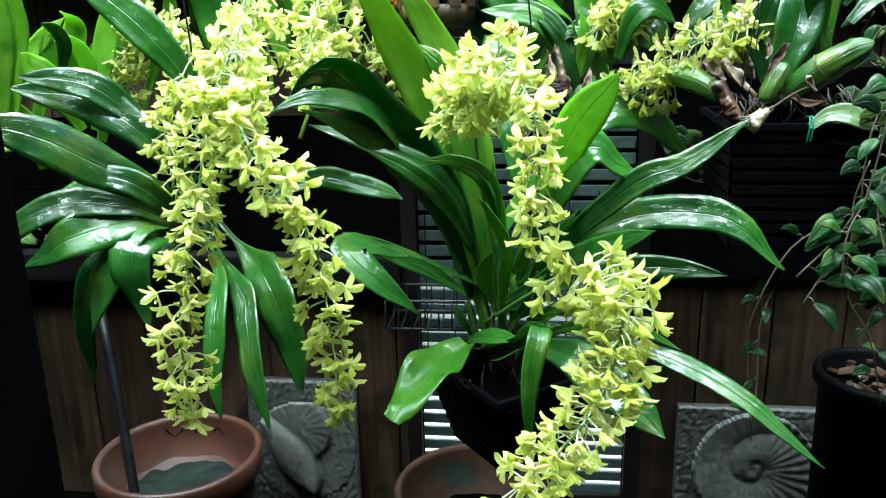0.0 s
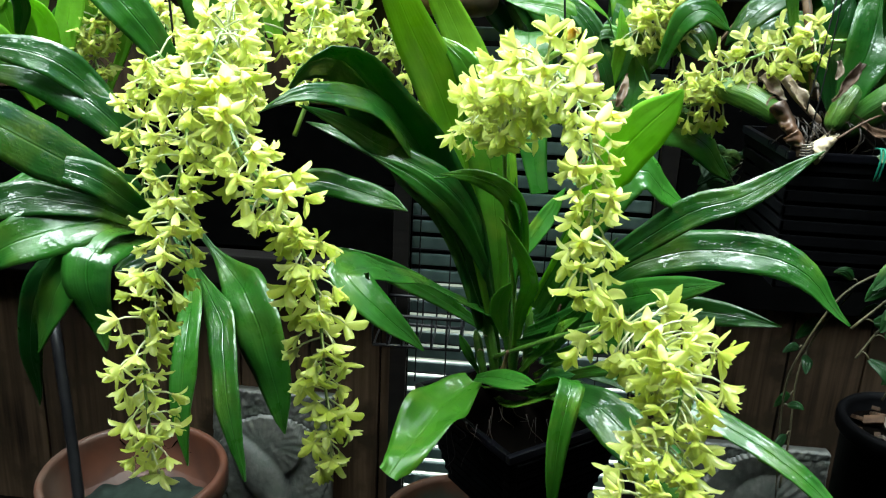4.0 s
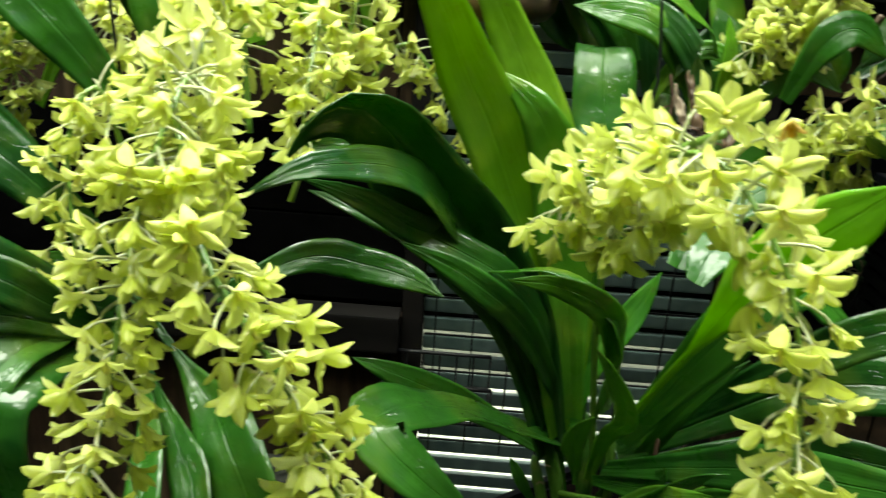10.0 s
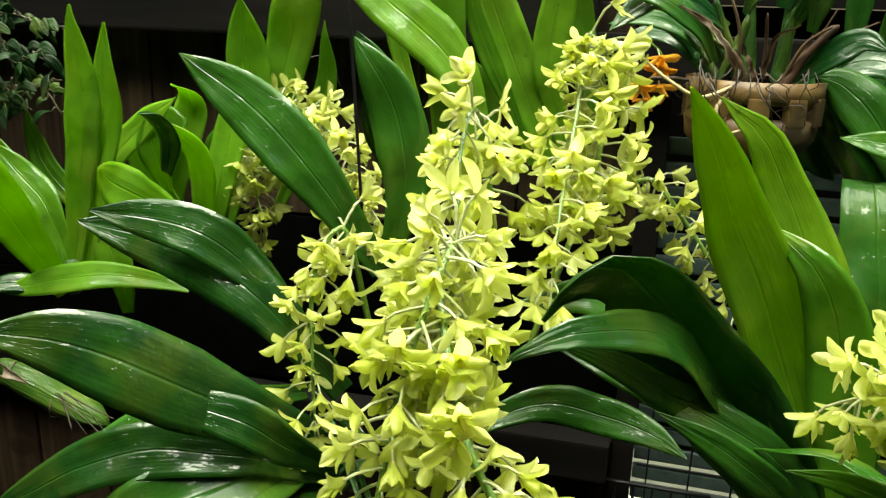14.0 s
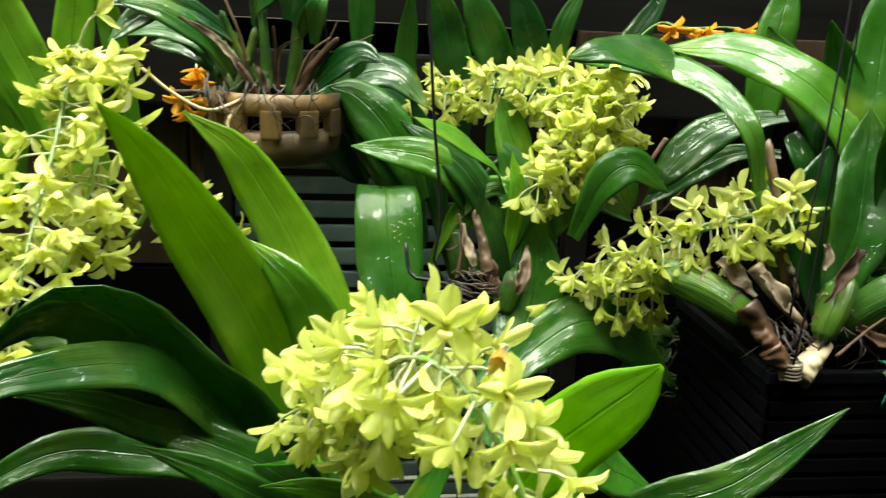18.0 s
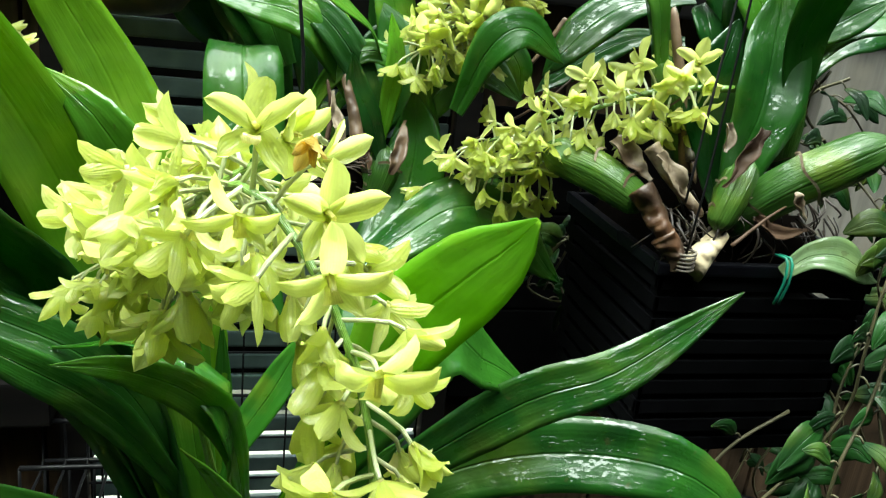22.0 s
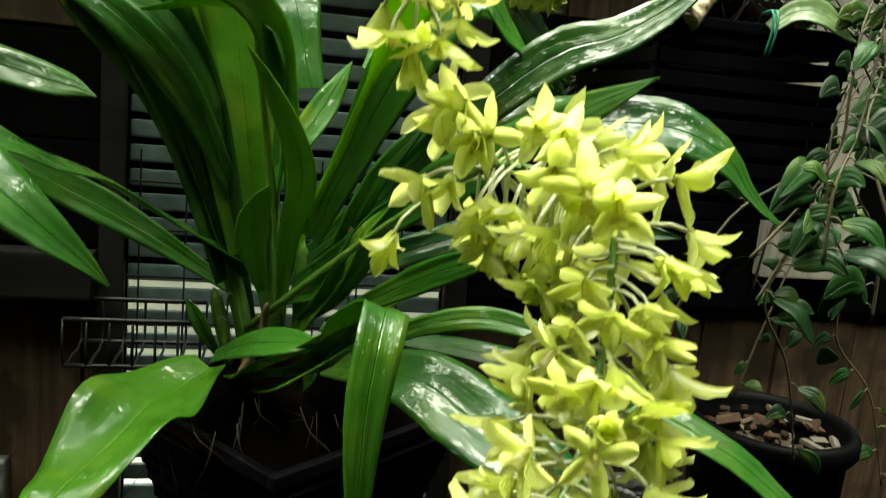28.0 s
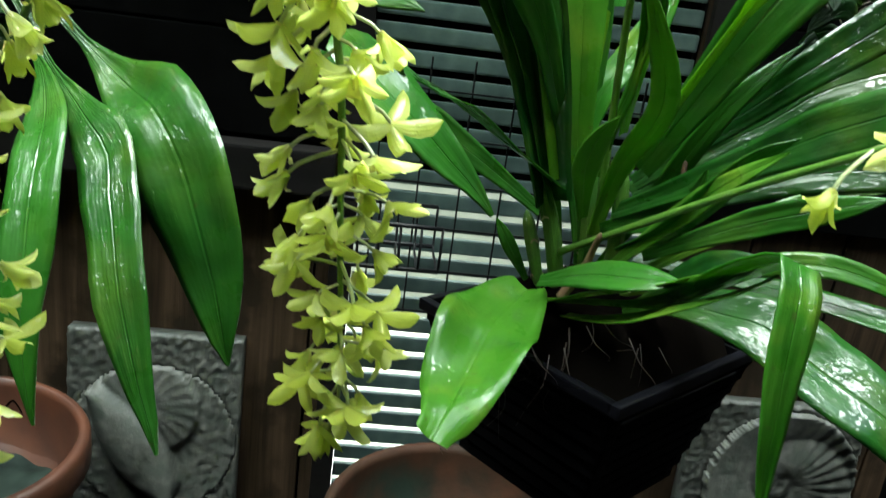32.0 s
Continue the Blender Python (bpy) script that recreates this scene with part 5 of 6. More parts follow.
leaf(middle_orchid, 0.018, (-0.012, 1.06, 0.598), (0.073, 1, 0.653), (0.13, 0.98, 0.657), (0.19, 0.97, 0.631), mat=LEAF_INNER)
leaf(middle_orchid, 0.024, (-0.047, 1.08, 0.629), (-0.071, 1.09, 0.743), (-0.079, 1.1, 0.837), (-0.091, 1.11, 0.913))
raceme(middle_orchid, (-0.039, 1.07, 0.667), (-0.066, 1.0, 0.857), (-0.066, 0.94, 0.965), (-0.036, 0.885, 0.998), (-0.001, 0.84, 0.952), (0.007, 0.805, 0.894), (0.001, 0.78, 0.851), n=64, start=.45)
raceme(middle_orchid, (-0.027, 0.9, 1.009), (-0.053, 0.93, 0.986), (-0.083, 0.965, 0.955), (-0.105, 0.985, 0.93), n=24, start=.12)
raceme(middle_orchid, (-0.063, 1.07, 0.624), (0.017, 0.9, 0.739), (0.055, 0.815, 0.782), (0.09, 0.775, 0.765), (0.087, 0.755, 0.73), (0.077, 0.735, 0.701), (0.061, 0.71, 0.679), (0.04, 0.69, 0.66), (0.018, 0.672, 0.644), (-0.006, 0.65, 0.632), n=92, size=.94, start=.5, reach=0.95, kinds=LONG_STALKED)
leaf(middle_orchid, 0.076, (-0.075, 1.085, 0.66), (-0.115, 1.09, 0.79), (-0.168, 1.078, 0.875), (-0.214, 1.062, 0.932), (-0.252, 1.04, 0.979), (-0.283, 1.015, 0.975), (-0.3, 0.995, 0.95), facing=(-0.35, -0.7, 0.6), fold=0.95)
leaf(middle_orchid, 0.036, (-0.075, 1.085, 0.66), (-0.144, 1.08, 0.832), (-0.186, 1.06, 0.898), (-0.221, 1.03, 0.938), (-0.268, 0.99, 0.949), (-0.296, 0.97, 0.945), (-0.324, 0.96, 0.93), facing=UP)
leaf(middle_orchid, 0.036, (-0.145, 1.12, 0.832), (-0.224, 1.12, 0.912), (-0.277, 1.1, 0.934), (-0.333, 1.08, 0.928))
leaf(middle_orchid, 0.03, (-0.075, 1.085, 0.66), (-0.15, 1.07, 0.836), (-0.221, 1.04, 0.893), (-0.261, 1.02, 0.918), (-0.291, 1, 0.933))
leaf(middle_orchid, 0.054, (-0.07, 1.08, 0.68), (-0.109, 1.085, 0.841), (-0.15, 1.08, 0.95), (-0.183, 1.06, 1.021), (-0.206, 1.025, 1.077), (-0.222, 1.0, 1.108), facing=(0.05, -0.72, 0.7), fold=0.35, mat=LEAF_GOLD)
leaf(middle_orchid, 0.054, (-0.062, 1.09, 0.7), (-0.07, 1.1, 0.837), (-0.1, 1.12, 0.94), (-0.132, 1.135, 1.006), (-0.164, 1.12, 1.064), (-0.196, 1.105, 1.094), facing=(0.2, -0.72, 0.65), fold=0.2, mat=LEAF_GOLD)
leaf(middle_orchid, 0.048, (-0.06, 1.08, 0.7), (-0.083, 1.08, 0.853), (-0.102, 1.075, 0.941), (-0.122, 1.07, 0.981), (-0.14, 1.08, 0.997), (-0.155, 1.09, 1.007), facing=(-0.15, -0.75, 0.6), mat=LEAF_FRESH_LIT)
leaf(middle_orchid, 0.052, (-0.031, 1.06, 0.687), (0.012, 1.0, 0.822), (0.043, 0.97, 0.9), (0.067, 0.945, 0.941), (0.083, 0.935, 0.961), (0.094, 0.93, 0.978), facing=(-0.2, -0.9, 0.35), fold=0.12, mat=LEAF_BACKLIT, shape=paddle)
leaf(middle_orchid, 0.048, (-0.02, 1.05, 0.7), (0.03, 1, 0.83), (0.07, 0.995, 0.885), (0.105, 1.01, 0.863), (0.131, 1.025, 0.842), (0.151, 1.036, 0.825), facing=(-0.1, -0.75, 0.6))
leaf(middle_orchid, 0.03, (-0.045, 1.07, 0.69), (-0.047, 1, 0.83), (-0.07, 1.02, 0.851), (-0.103, 1.04, 0.86), (-0.148, 1.05, 0.852), facing=UP, mat=LEAF_FRESH_LIT)
leaf(middle_orchid, 0.066, (-0.088, 1.05, 0.598), (-0.116, 1.0, 0.592), (-0.141, 0.94, 0.585), (-0.156, 0.9, 0.576), (-0.167, 0.88, 0.565), facing=(-0.4, -0.8, 0.4), fold=0.5, wave=0.14, mat=LEAF_FRESH_LIT, shape=oval_leaf)
leaf(middle_orchid, 0.027, (-0.074, 1.06, 0.586), (-0.017, 0.96, 0.632), (-0.001, 0.9, 0.68), (0.012, 0.875, 0.695), (0.008, 0.855, 0.686), (0.001, 0.835, 0.651), (-0.001, 0.825, 0.604), (0.002, 0.82, 0.565), facing=UP, mat=LEAF_FRESH_LIT)
leaf(middle_orchid, 0.022, (-0.07, 1.05, 0.59), (-0.045, 0.99, 0.624), (-0.014, 0.94, 0.654), (0.005, 0.895, 0.685), facing=UP, mat=LEAF_INNER)
leaf(middle_orchid, 0.018, (-0.06, 1.05, 0.58), (-0.044, 0.98, 0.608), (-0.014, 0.93, 0.642), (0.002, 0.9, 0.667), (0.009, 0.88, 0.685), facing=UP, mat=LEAF_INNER)
leaf(back_orchid, 0.062, (-0.02, 1.18, 0.81), (-0.035, 1.205, 0.88), (-0.044, 1.235, 0.95), (-0.047, 1.265, 1.005), (-0.046, 1.30, 1.003), (-0.045, 1.33, 0.965), fold=0.16)
leaf(back_orchid, 0.058, (0.03, 1.15, 0.827), (0.047, 1.18, 0.85), (0.079, 1.22, 0.881), (0.097, 1.25, 0.932), (0.094, 1.265, 0.986), facing=(-0.2, -0.65, 0.65), fold=0.3)
leaf(back_orchid, 0.06, (0.033, 1.14, 0.863), (0.081, 1.17, 0.889), (0.127, 1.19, 0.906), (0.173, 1.2, 0.892), (0.229, 1.21, 0.835), facing=(-0.1, -0.8, 0.5), fold=0.15)
leaf(back_orchid, 0.045, (0.033, 1.1, 0.834), (0.048, 1.12, 0.854), (0.07, 1.14, 0.865), facing=(-0.1, -0.8, 0.5))
leaf(bulb_orchid, 0.056, (0.317, 1.28, 1.012), (0.295, 1.27, 1.077), (0.248, 1.25, 1.115), (0.185, 1.22, 1.136), (0.13, 1.19, 1.143), (0.091, 1.17, 1.139), facing=(-0.2, -0.6, 0.75))
leaf(bulb_orchid, 0.05, (0.36, 1.15, 0.99), (0.353, 1.16, 1.049), (0.334, 1.18, 1.097), (0.298, 1.2, 1.13), (0.256, 1.23, 1.147), (0.198, 1.26, 1.147), facing=(-0.2, -0.7, 0.6), mat=LEAF_FRESH_LIT)
leaf(bulb_orchid, 0.05, (0.373, 1.16, 0.992), (0.361, 1.17, 1.074), (0.369, 1.19, 1.157), (0.39, 1.21, 1.235), facing=(-0.3, -0.85, 0.3), mat=LEAF_FRESH_LIT)
leaf(bulb_orchid, 0.046, (0.373, 1.15, 0.995), (0.365, 1.14, 1.066), (0.365, 1.12, 1.112), (0.377, 1.1, 1.144))
leaf(bulb_orchid, 0.044, (0.328, 1.29, 1.021), (0.33, 1.31, 1.098), (0.349, 1.33, 1.181), (0.365, 1.34, 1.223), mat=LEAF_FRESH_LIT)
leaf(broad_orchid, 0.036, (-0.73, 1.22, 0.973), (-0.712, 1.2, 1.015), (-0.716, 1.18, 1.039), (-0.716, 1.16, 1.043), mat=LEAF)
leaf(broad_orchid, 0.05, (-0.721, 1.3, 0.888), (-0.716, 1.3, 0.953), (-0.704, 1.3, 1.002), (-0.689, 1.3, 1.021), mat=LEAF_FRESH_LIT)
leaf(broad_orchid, 0.046, (-0.686, 1.16, 0.952), (-0.705, 1.14, 0.966), (-0.72, 1.12, 0.983), (-0.716, 1.1, 1.001))
leaf(bulb_orchid, 0.05, (0.396, 1.25, 1.003), (0.374, 1.26, 1.064), (0.343, 1.27, 1.118), (0.311, 1.28, 1.17))
leaf(bulb_orchid, 0.042, (0.353, 1.3, 1.084), (0.297, 1.3, 1.075), (0.255, 1.3, 1.048), (0.218, 1.3, 1.002), facing=(-0.2, -0.7, 0.6))
leaf(bulb_orchid, 0.03, (0.364, 1.32, 1.043), (0.315, 1.33, 1.041), (0.263, 1.34, 1.01), (0.227, 1.34, 0.981))
leaf(bulb_orchid, 0.034, (0.394, 1.2, 1.05), (0.422, 1.2, 1.07), (0.443, 1.19, 1.088), (0.464, 1.18, 1.102))
leaf(bulb_orchid, 0.04, (0.365, 1.18, 0.991), (0.344, 1.19, 1.056), (0.344, 1.2, 1.12), (0.325, 1.2, 1.176), facing=SIDE)
leaf(bulb_orchid, 0.044, (0.389, 1.17, 0.999), (0.394, 1.18, 1.087), (0.412, 1.19, 1.158), (0.434, 1.2, 1.211), mat=LEAF_FRESH_LIT)
leaf(back_orchid, 0.03, (0.065, 1.27, 1.009), (0.048, 1.26, 1.036), (0.014, 1.25, 1.061), (-0.027, 1.24, 1.08), facing=UP, mat=LEAF_FRESH_LIT)
leaf(back_orchid, 0.05, (-0.012, 1.3, 0.992), (-0.04, 1.31, 1.051), (-0.074, 1.32, 1.088), (-0.102, 1.32, 1.097))
bulb(middle_orchid, 0.0075, (-0.06, 1.07, 0.589), (-0.069, 1.08, 0.636), (-0.084, 1.09, 0.682))
bulb(middle_orchid, 0.0075, (-0.04, 1.07, 0.596), (-0.041, 1.08, 0.649), (-0.046, 1.09, 0.702))
bulb(middle_orchid, 0.0065, (-0.025, 1.06, 0.606), (-0.024, 1.06, 0.652), (-0.026, 1.07, 0.699))
bulb(middle_orchid, 0.006, (-0.074, 1.07, 0.592), (-0.082, 1.08, 0.621), (-0.09, 1.09, 0.65))
stub(middle_orchid, 0.004, DRY, (-0.064, 1.04, 0.598), (-0.053, 1.03, 0.628), (-0.049, 1.02, 0.657))
stub(middle_orchid, 0.003, BARK, (-0.006, 1.03, 0.652), (0.005, 1.03, 0.688), (0.009, 1.04, 0.713))
leaf(middle_orchid, 0.026, (-0.062, 1.08, 0.691), (-0.043, 1.1, 0.747), (-0.017, 1.11, 0.788), (0.008, 1.12, 0.834), mat=LEAF_FRESH_LIT)
leaf(middle_orchid, 0.024, (-0.053, 1.06, 0.656), (-0.063, 1.04, 0.699), (-0.058, 1.03, 0.727), (-0.052, 1.02, 0.742), mat=LEAF_INNER)
leaf(middle_orchid, 0.024, (-0.038, 1.06, 0.649), (-0.004, 1.02, 0.675), (0.005, 1, 0.699), (0.005, 0.99, 0.717))
leaf(middle_orchid, 0.026, (-0.023, 1.05, 0.636), (-0.002, 1, 0.676), (0.019, 0.96, 0.73), (0.035, 0.94, 0.752))
leaf(middle_orchid, 0.022, (-0.004, 1.05, 0.634), (0.049, 1, 0.681), (0.081, 0.97, 0.703), (0.111, 0.95, 0.72))
leaf(middle_orchid, 0.026, (-0.085, 1.03, 0.613), (-0.062, 0.99, 0.635), (-0.039, 0.96, 0.647), (-0.014, 0.94, 0.652))
leaf(middle_orchid, 0.03, (-0.02, 1.02, 0.595), (-0.01, 0.97, 0.638), (0.001, 0.93, 0.669), (0.018, 0.91, 0.686))
leaf(back_orchid, 0.03, (0.057, 1.25, 0.913), (0.056, 1.26, 0.975), (0.026, 1.28, 1.028), (-0.035, 1.3, 1.07))
leaf(back_orchid, 0.06, (-0.01, 1.35, 0.927), (-0.044, 1.37, 1.028), (-0.077, 1.38, 1.081), (-0.131, 1.38, 1.096))
leaf(back_orchid, 0.04, (0.038, 1.27, 0.917), (0.075, 1.28, 0.969), (0.082, 1.3, 1.02), (0.062, 1.32, 1.054))
leaf(back_orchid, 0.026, (0.073, 1.25, 0.913), (0.054, 1.24, 0.964), (0.042, 1.24, 0.99), (0.036, 1.24, 1.015))
leaf(back_orchid, 0.024, (0.024, 1.28, 0.914), (0.008, 1.3, 0.975), (-0.003, 1.32, 1.042), (-0.024, 1.33, 1.093))
leaf(back_orchid, 0.04, (0.083, 1.28, 0.914), (0.108, 1.28, 0.97), (0.149, 1.28, 1.008), (0.193, 1.27, 0.981))
leaf(back_orchid, 0.044, (0.042, 1.42, 0.996), (0.033, 1.42, 1.093), (0.02, 1.42, 1.155), (0.001, 1.42, 1.214))
leaf(back_orchid, 0.044, (0.081, 1.44, 1.019), (0.084, 1.44, 1.105), (0.063, 1.44, 1.162), (0.038, 1.44, 1.217))
leaf(back_orchid, 0.04, (0.102, 1.42, 1.035), (0.117, 1.42, 1.107), (0.108, 1.42, 1.164), (0.088, 1.42, 1.208))
leaf(back_orchid, 0.024, (0.138, 1.42, 1.06), (0.141, 1.42, 1.12), (0.15, 1.42, 1.166), (0.171, 1.42, 1.212))
leaf(back_orchid, 0.03, (0.211, 1.45, 1.058), (0.219, 1.45, 1.121), (0.247, 1.45, 1.165), (0.275, 1.45, 1.213))
leaf(back_orchid, 0.026, (0.005, 1.42, 1.02), (-0.02, 1.42, 1.102), (-0.021, 1.42, 1.148), (-0.018, 1.42, 1.197))
raceme(back_orchid, (0.195, 1.3, 1.059), (0.17, 1.32, 1.099), (0.113, 1.34, 1.101), (0.055, 1.36, 1.098), (0.005, 1.367, 1.088), n=64, start=.12)
raceme(back_orchid, (0.186, 1.3, 1.096), (0.16, 1.28, 1.077), (0.132, 1.265, 1.048), (0.095, 1.257, 1.02), n=40, start=.15)
bulb(back_orchid, 0.017, (0.061, 1.24, 0.894), (0.07, 1.25, 0.918), (0.073, 1.26, 0.937))
bulb(back_orchid, 0.015, (0.029, 1.28, 0.914), (0.024, 1.29, 0.945), (0.019, 1.3, 0.964))
stub(back_orchid, 0.006, DRY, (0.044, 1.22, 0.944), (0.039, 1.23, 0.972), (0.032, 1.24, 0.995))
stub(back_orchid, 0.003, DRY, (0.255, 1.36, 1.052), (0.237, 1.36, 1.022), (0.215, 1.36, 0.992))
raceme(back_orchid, (0.179, 1.3, 1.106), (0.146, 1.29, 1.101), (0.135, 1.28, 1.067), (0.145, 1.27, 1.034), n=24, start=.1)
leaf(back_orchid, 0.048, (-0.011, 1.3, 0.949), (-0.031, 1.31, 1.02), (-0.064, 1.32, 1.068), (-0.097, 1.33, 1.091))
leaf(back_orchid, 0.034, (0.121, 1.22, 0.977), (0.136, 1.2, 1.03), (0.163, 1.2, 1.048), (0.199, 1.2, 1.025))
leaf(back_orchid, 0.03, (0.062, 1.3, 0.926), (0.056, 1.31, 0.978), (0.072, 1.32, 1.019), (0.116, 1.33, 1.038))
leaf(back_orchid, 0.026, (0.033, 1.34, 0.948), (0.065, 1.34, 0.998), (0.097, 1.34, 1.009), (0.142, 1.33, 0.972))
leaf(back_orchid, 0.036, (0.061, 1.28, 0.947), (0.024, 1.28, 1.009), (-0.009, 1.28, 1.038), (-0.081, 1.28, 1.047), mat=LEAF_FRESH_LIT)
leaf(back_orchid, 0.04, (0.086, 1.3, 0.956), (0.086, 1.31, 1.011), (0.079, 1.32, 1.054), (0.068, 1.33, 1.096), mat=LEAF_FRESH_LIT)
leaf(back_orchid, 0.03, (0.16, 1.3, 0.984), (0.173, 1.3, 1.024), (0.19, 1.29, 1.01), (0.193, 1.28, 0.983), mat=LEAF_FRESH_LIT)
husk(back_orchid, 0.012, BARK, (0.052, 1.22, 0.923), (0.048, 1.23, 0.946), (0.046, 1.24, 0.964))
husk(back_orchid, 0.01, PAPER, (0.033, 1.23, 0.946), (0.026, 1.24, 0.964), (0.024, 1.25, 0.982))
husk(back_orchid, 0.012, DRY, (0.072, 1.22, 0.923), (0.081, 1.23, 0.946), (0.084, 1.24, 0.964))
stub(back_orchid, 0.0025, BARK, (0.019, 1.24, 0.928), (0.024, 1.25, 0.962), (0.02, 1.26, 0.99))
leaf(back_orchid, 0.018, (0.062, 1.25, 0.924), (0.07, 1.25, 0.972), (0.075, 1.26, 1.011), (0.07, 1.27, 1.046), mat=LEAF_BACKLIT)
leaf(back_orchid, 0.016, (0.048, 1.26, 0.921), (0.05, 1.27, 0.972), (0.044, 1.28, 1.012), (0.031, 1.29, 1.047), mat=LEAF_BACKLIT)
leaf(back_orchid, 0.022, (-0.003, 1.28, 0.931), (0.022, 1.28, 0.986), (0.056, 1.27, 1.014), (0.097, 1.26, 0.991), mat=LEAF_FRESH_LIT)
leaf(back_orchid, 0.02, (0.118, 1.27, 0.95), (0.101, 1.28, 0.997), (0.106, 1.29, 1.032), (0.123, 1.3, 1.063), mat=LEAF_FRESH_LIT)
leaf(bulb_orchid, 0.034, (0.255, 1.15, 1.036), (0.242, 1.15, 1.081), (0.228, 1.17, 1.107), (0.198, 1.22, 1.13), (0.132, 1.3, 1.132))
leaf(bulb_orchid, 0.04, (0.416, 1.2, 1.046), (0.444, 1.2, 1.073), (0.487, 1.2, 1.087), (0.548, 1.2, 1.082))
leaf(bulb_orchid, 0.03, (0.314, 1.17, 1.028), (0.304, 1.18, 1.064), (0.309, 1.2, 1.083))
raceme(bulb_orchid, (0.319, 1.15, 1.022), (0.265, 1.16, 1.015), (0.212, 1.18, 0.991), (0.142, 1.2, 0.958), n=36, start=.12)
raceme(bulb_orchid, (0.205, 1.19, 0.953), (0.169, 1.2, 0.934), (0.121, 1.21, 0.923), n=14, start=.1)
bulb(bulb_orchid, 0.019, (0.255, 1.13, 0.93), (0.222, 1.155, 0.949), (0.183, 1.18, 0.961))
bulb(bulb_orchid, 0.021, (0.321, 1.13, 0.912), (0.35, 1.115, 0.949), (0.38, 1.1, 0.975), (0.421, 1.09, 1.001))
bulb(bulb_orchid, 0.015, (0.3, 1.16, 0.951), (0.281, 1.165, 1), (0.265, 1.17, 1.042))
bulb(bulb_orchid, 0.013, (0.298, 1.1, 0.924), (0.309, 1.105, 0.949), (0.327, 1.12, 0.974))
bulb(bulb_orchid, 0.018, (0.385, 1.17, 0.958), (0.378, 1.165, 1), (0.372, 1.16, 1.035))
stub(bulb_orchid, 0.006, DRY, (0.294, 1.15, 0.955), (0.275, 1.16, 1.034), (0.267, 1.17, 1.074))
stub(bulb_orchid, 0.0035, RAIL, (0.29, 1.14, 0.966), (0.285, 1.16, 1.007), (0.273, 1.18, 1.076))
leaf(bulb_orchid, 0.058, (0.318, 1.12, 0.924), (0.325, 1.13, 0.969), (0.339, 1.14, 1.007), (0.348, 1.15, 1.047), (0.353, 1.17, 1.105), fold=.5)
leaf(bulb_orchid, 0.05, (0.321, 1.13, 0.921), (0.31, 1.15, 0.972), (0.306, 1.16, 1.016), (0.324, 1.17, 1.073), fold=.5)
bulb(bulb_orchid, 0.013, (0.311, 1.115, 0.923), (0.313, 1.115, 0.947), (0.319, 1.12, 0.97))
stub(bulb_orchid, 0.0115, CUT, (0.281, 1.095, 0.894), (0.295, 1.1, 0.909), (0.309, 1.105, 0.922))
stub(bulb_orchid, 0.0105, RUST, (0.242, 1.12, 0.947), (0.251, 1.11, 0.932), (0.265, 1.1, 0.911))
stub(bulb_orchid, 0.01, RUST, (0.257, 1.1, 0.918), (0.266, 1.095, 0.906), (0.269, 1.09, 0.894))
stub(bulb_orchid, 0.0065, PAPER, (0.25, 1.13, 0.977), (0.267, 1.12, 0.955), (0.291, 1.11, 0.931))
husk(bulb_orchid, 0.012, BARK, (0.322, 1.105, 1), (0.31, 1.1, 0.98), (0.295, 1.095, 0.958))
husk(bulb_orchid, 0.009, PAPER, (0.3, 1.12, 1), (0.303, 1.115, 0.988), (0.3, 1.11, 0.981))
husk(bulb_orchid, 0.016, PAPER, (0.227, 1.15, 0.976), (0.243, 1.14, 0.963), (0.254, 1.13, 0.952))
stub(bulb_orchid, 0.0035, DRY, (0.279, 1.19, 1.069), (0.289, 1.16, 0.997), (0.292, 1.13, 0.951))
stub(bulb_orchid, 0.0015, BARK, (0.145, 1.25, 0.947), (0.208, 1.26, 0.985), (0.246, 1.28, 1.012))
stub(bulb_orchid, 0.0015, BARK, (0.301, 1.08, 0.919), (0.332, 1.09, 0.938), (0.356, 1.1, 0.947))
leaf(bulb_orchid, 0.04, (0.447, 1.25, 1.021), (0.484, 1.26, 1.057), (0.532, 1.27, 1.077), (0.596, 1.28, 1.094))
husk(bulb_orchid, 0.014, PAPER, (0.25, 1.12, 0.974), (0.267, 1.115, 0.955), (0.283, 1.11, 0.938))
husk(bulb_orchid, 0.012, BARK, (0.33, 1.1, 0.934), (0.351, 1.1, 0.923), (0.375, 1.1, 0.927))
husk(bulb_orchid, 0.01, PAPER, (0.34, 1.08, 0.96), (0.346, 1.08, 0.951), (0.355, 1.08, 0.941))
leaf(broad_orchid, 0.044, (-0.844, 1.2, 0.835), (-0.826, 1.2, 0.934), (-0.809, 1.2, 1.038), (-0.813, 1.2, 1.14))
leaf(broad_orchid, 0.06, (-0.853, 1.2, 0.831), (-0.867, 1.16, 0.911), (-0.883, 1.12, 0.987), (-0.933, 1.1, 1.061))
leaf(broad_orchid, 0.026, (-0.848, 1.2, 0.835), (-0.895, 1.22, 0.907), (-0.948, 1.24, 0.967), (-0.995, 1.25, 1.003))
leaf(broad_orchid, 0.036, (-0.7, 1.25, 0.876), (-0.7, 1.24, 0.94), (-0.7, 1.23, 1), (-0.75, 1.22, 1.025))
leaf(broad_orchid, 0.044, (-0.713, 1.26, 0.871), (-0.689, 1.26, 0.963), (-0.679, 1.27, 1.028), (-0.67, 1.28, 1.085))
leaf(broad_orchid, 0.044, (-0.73, 1.25, 0.872), (-0.746, 1.23, 0.923), (-0.783, 1.22, 0.954), (-0.801, 1.21, 0.967))
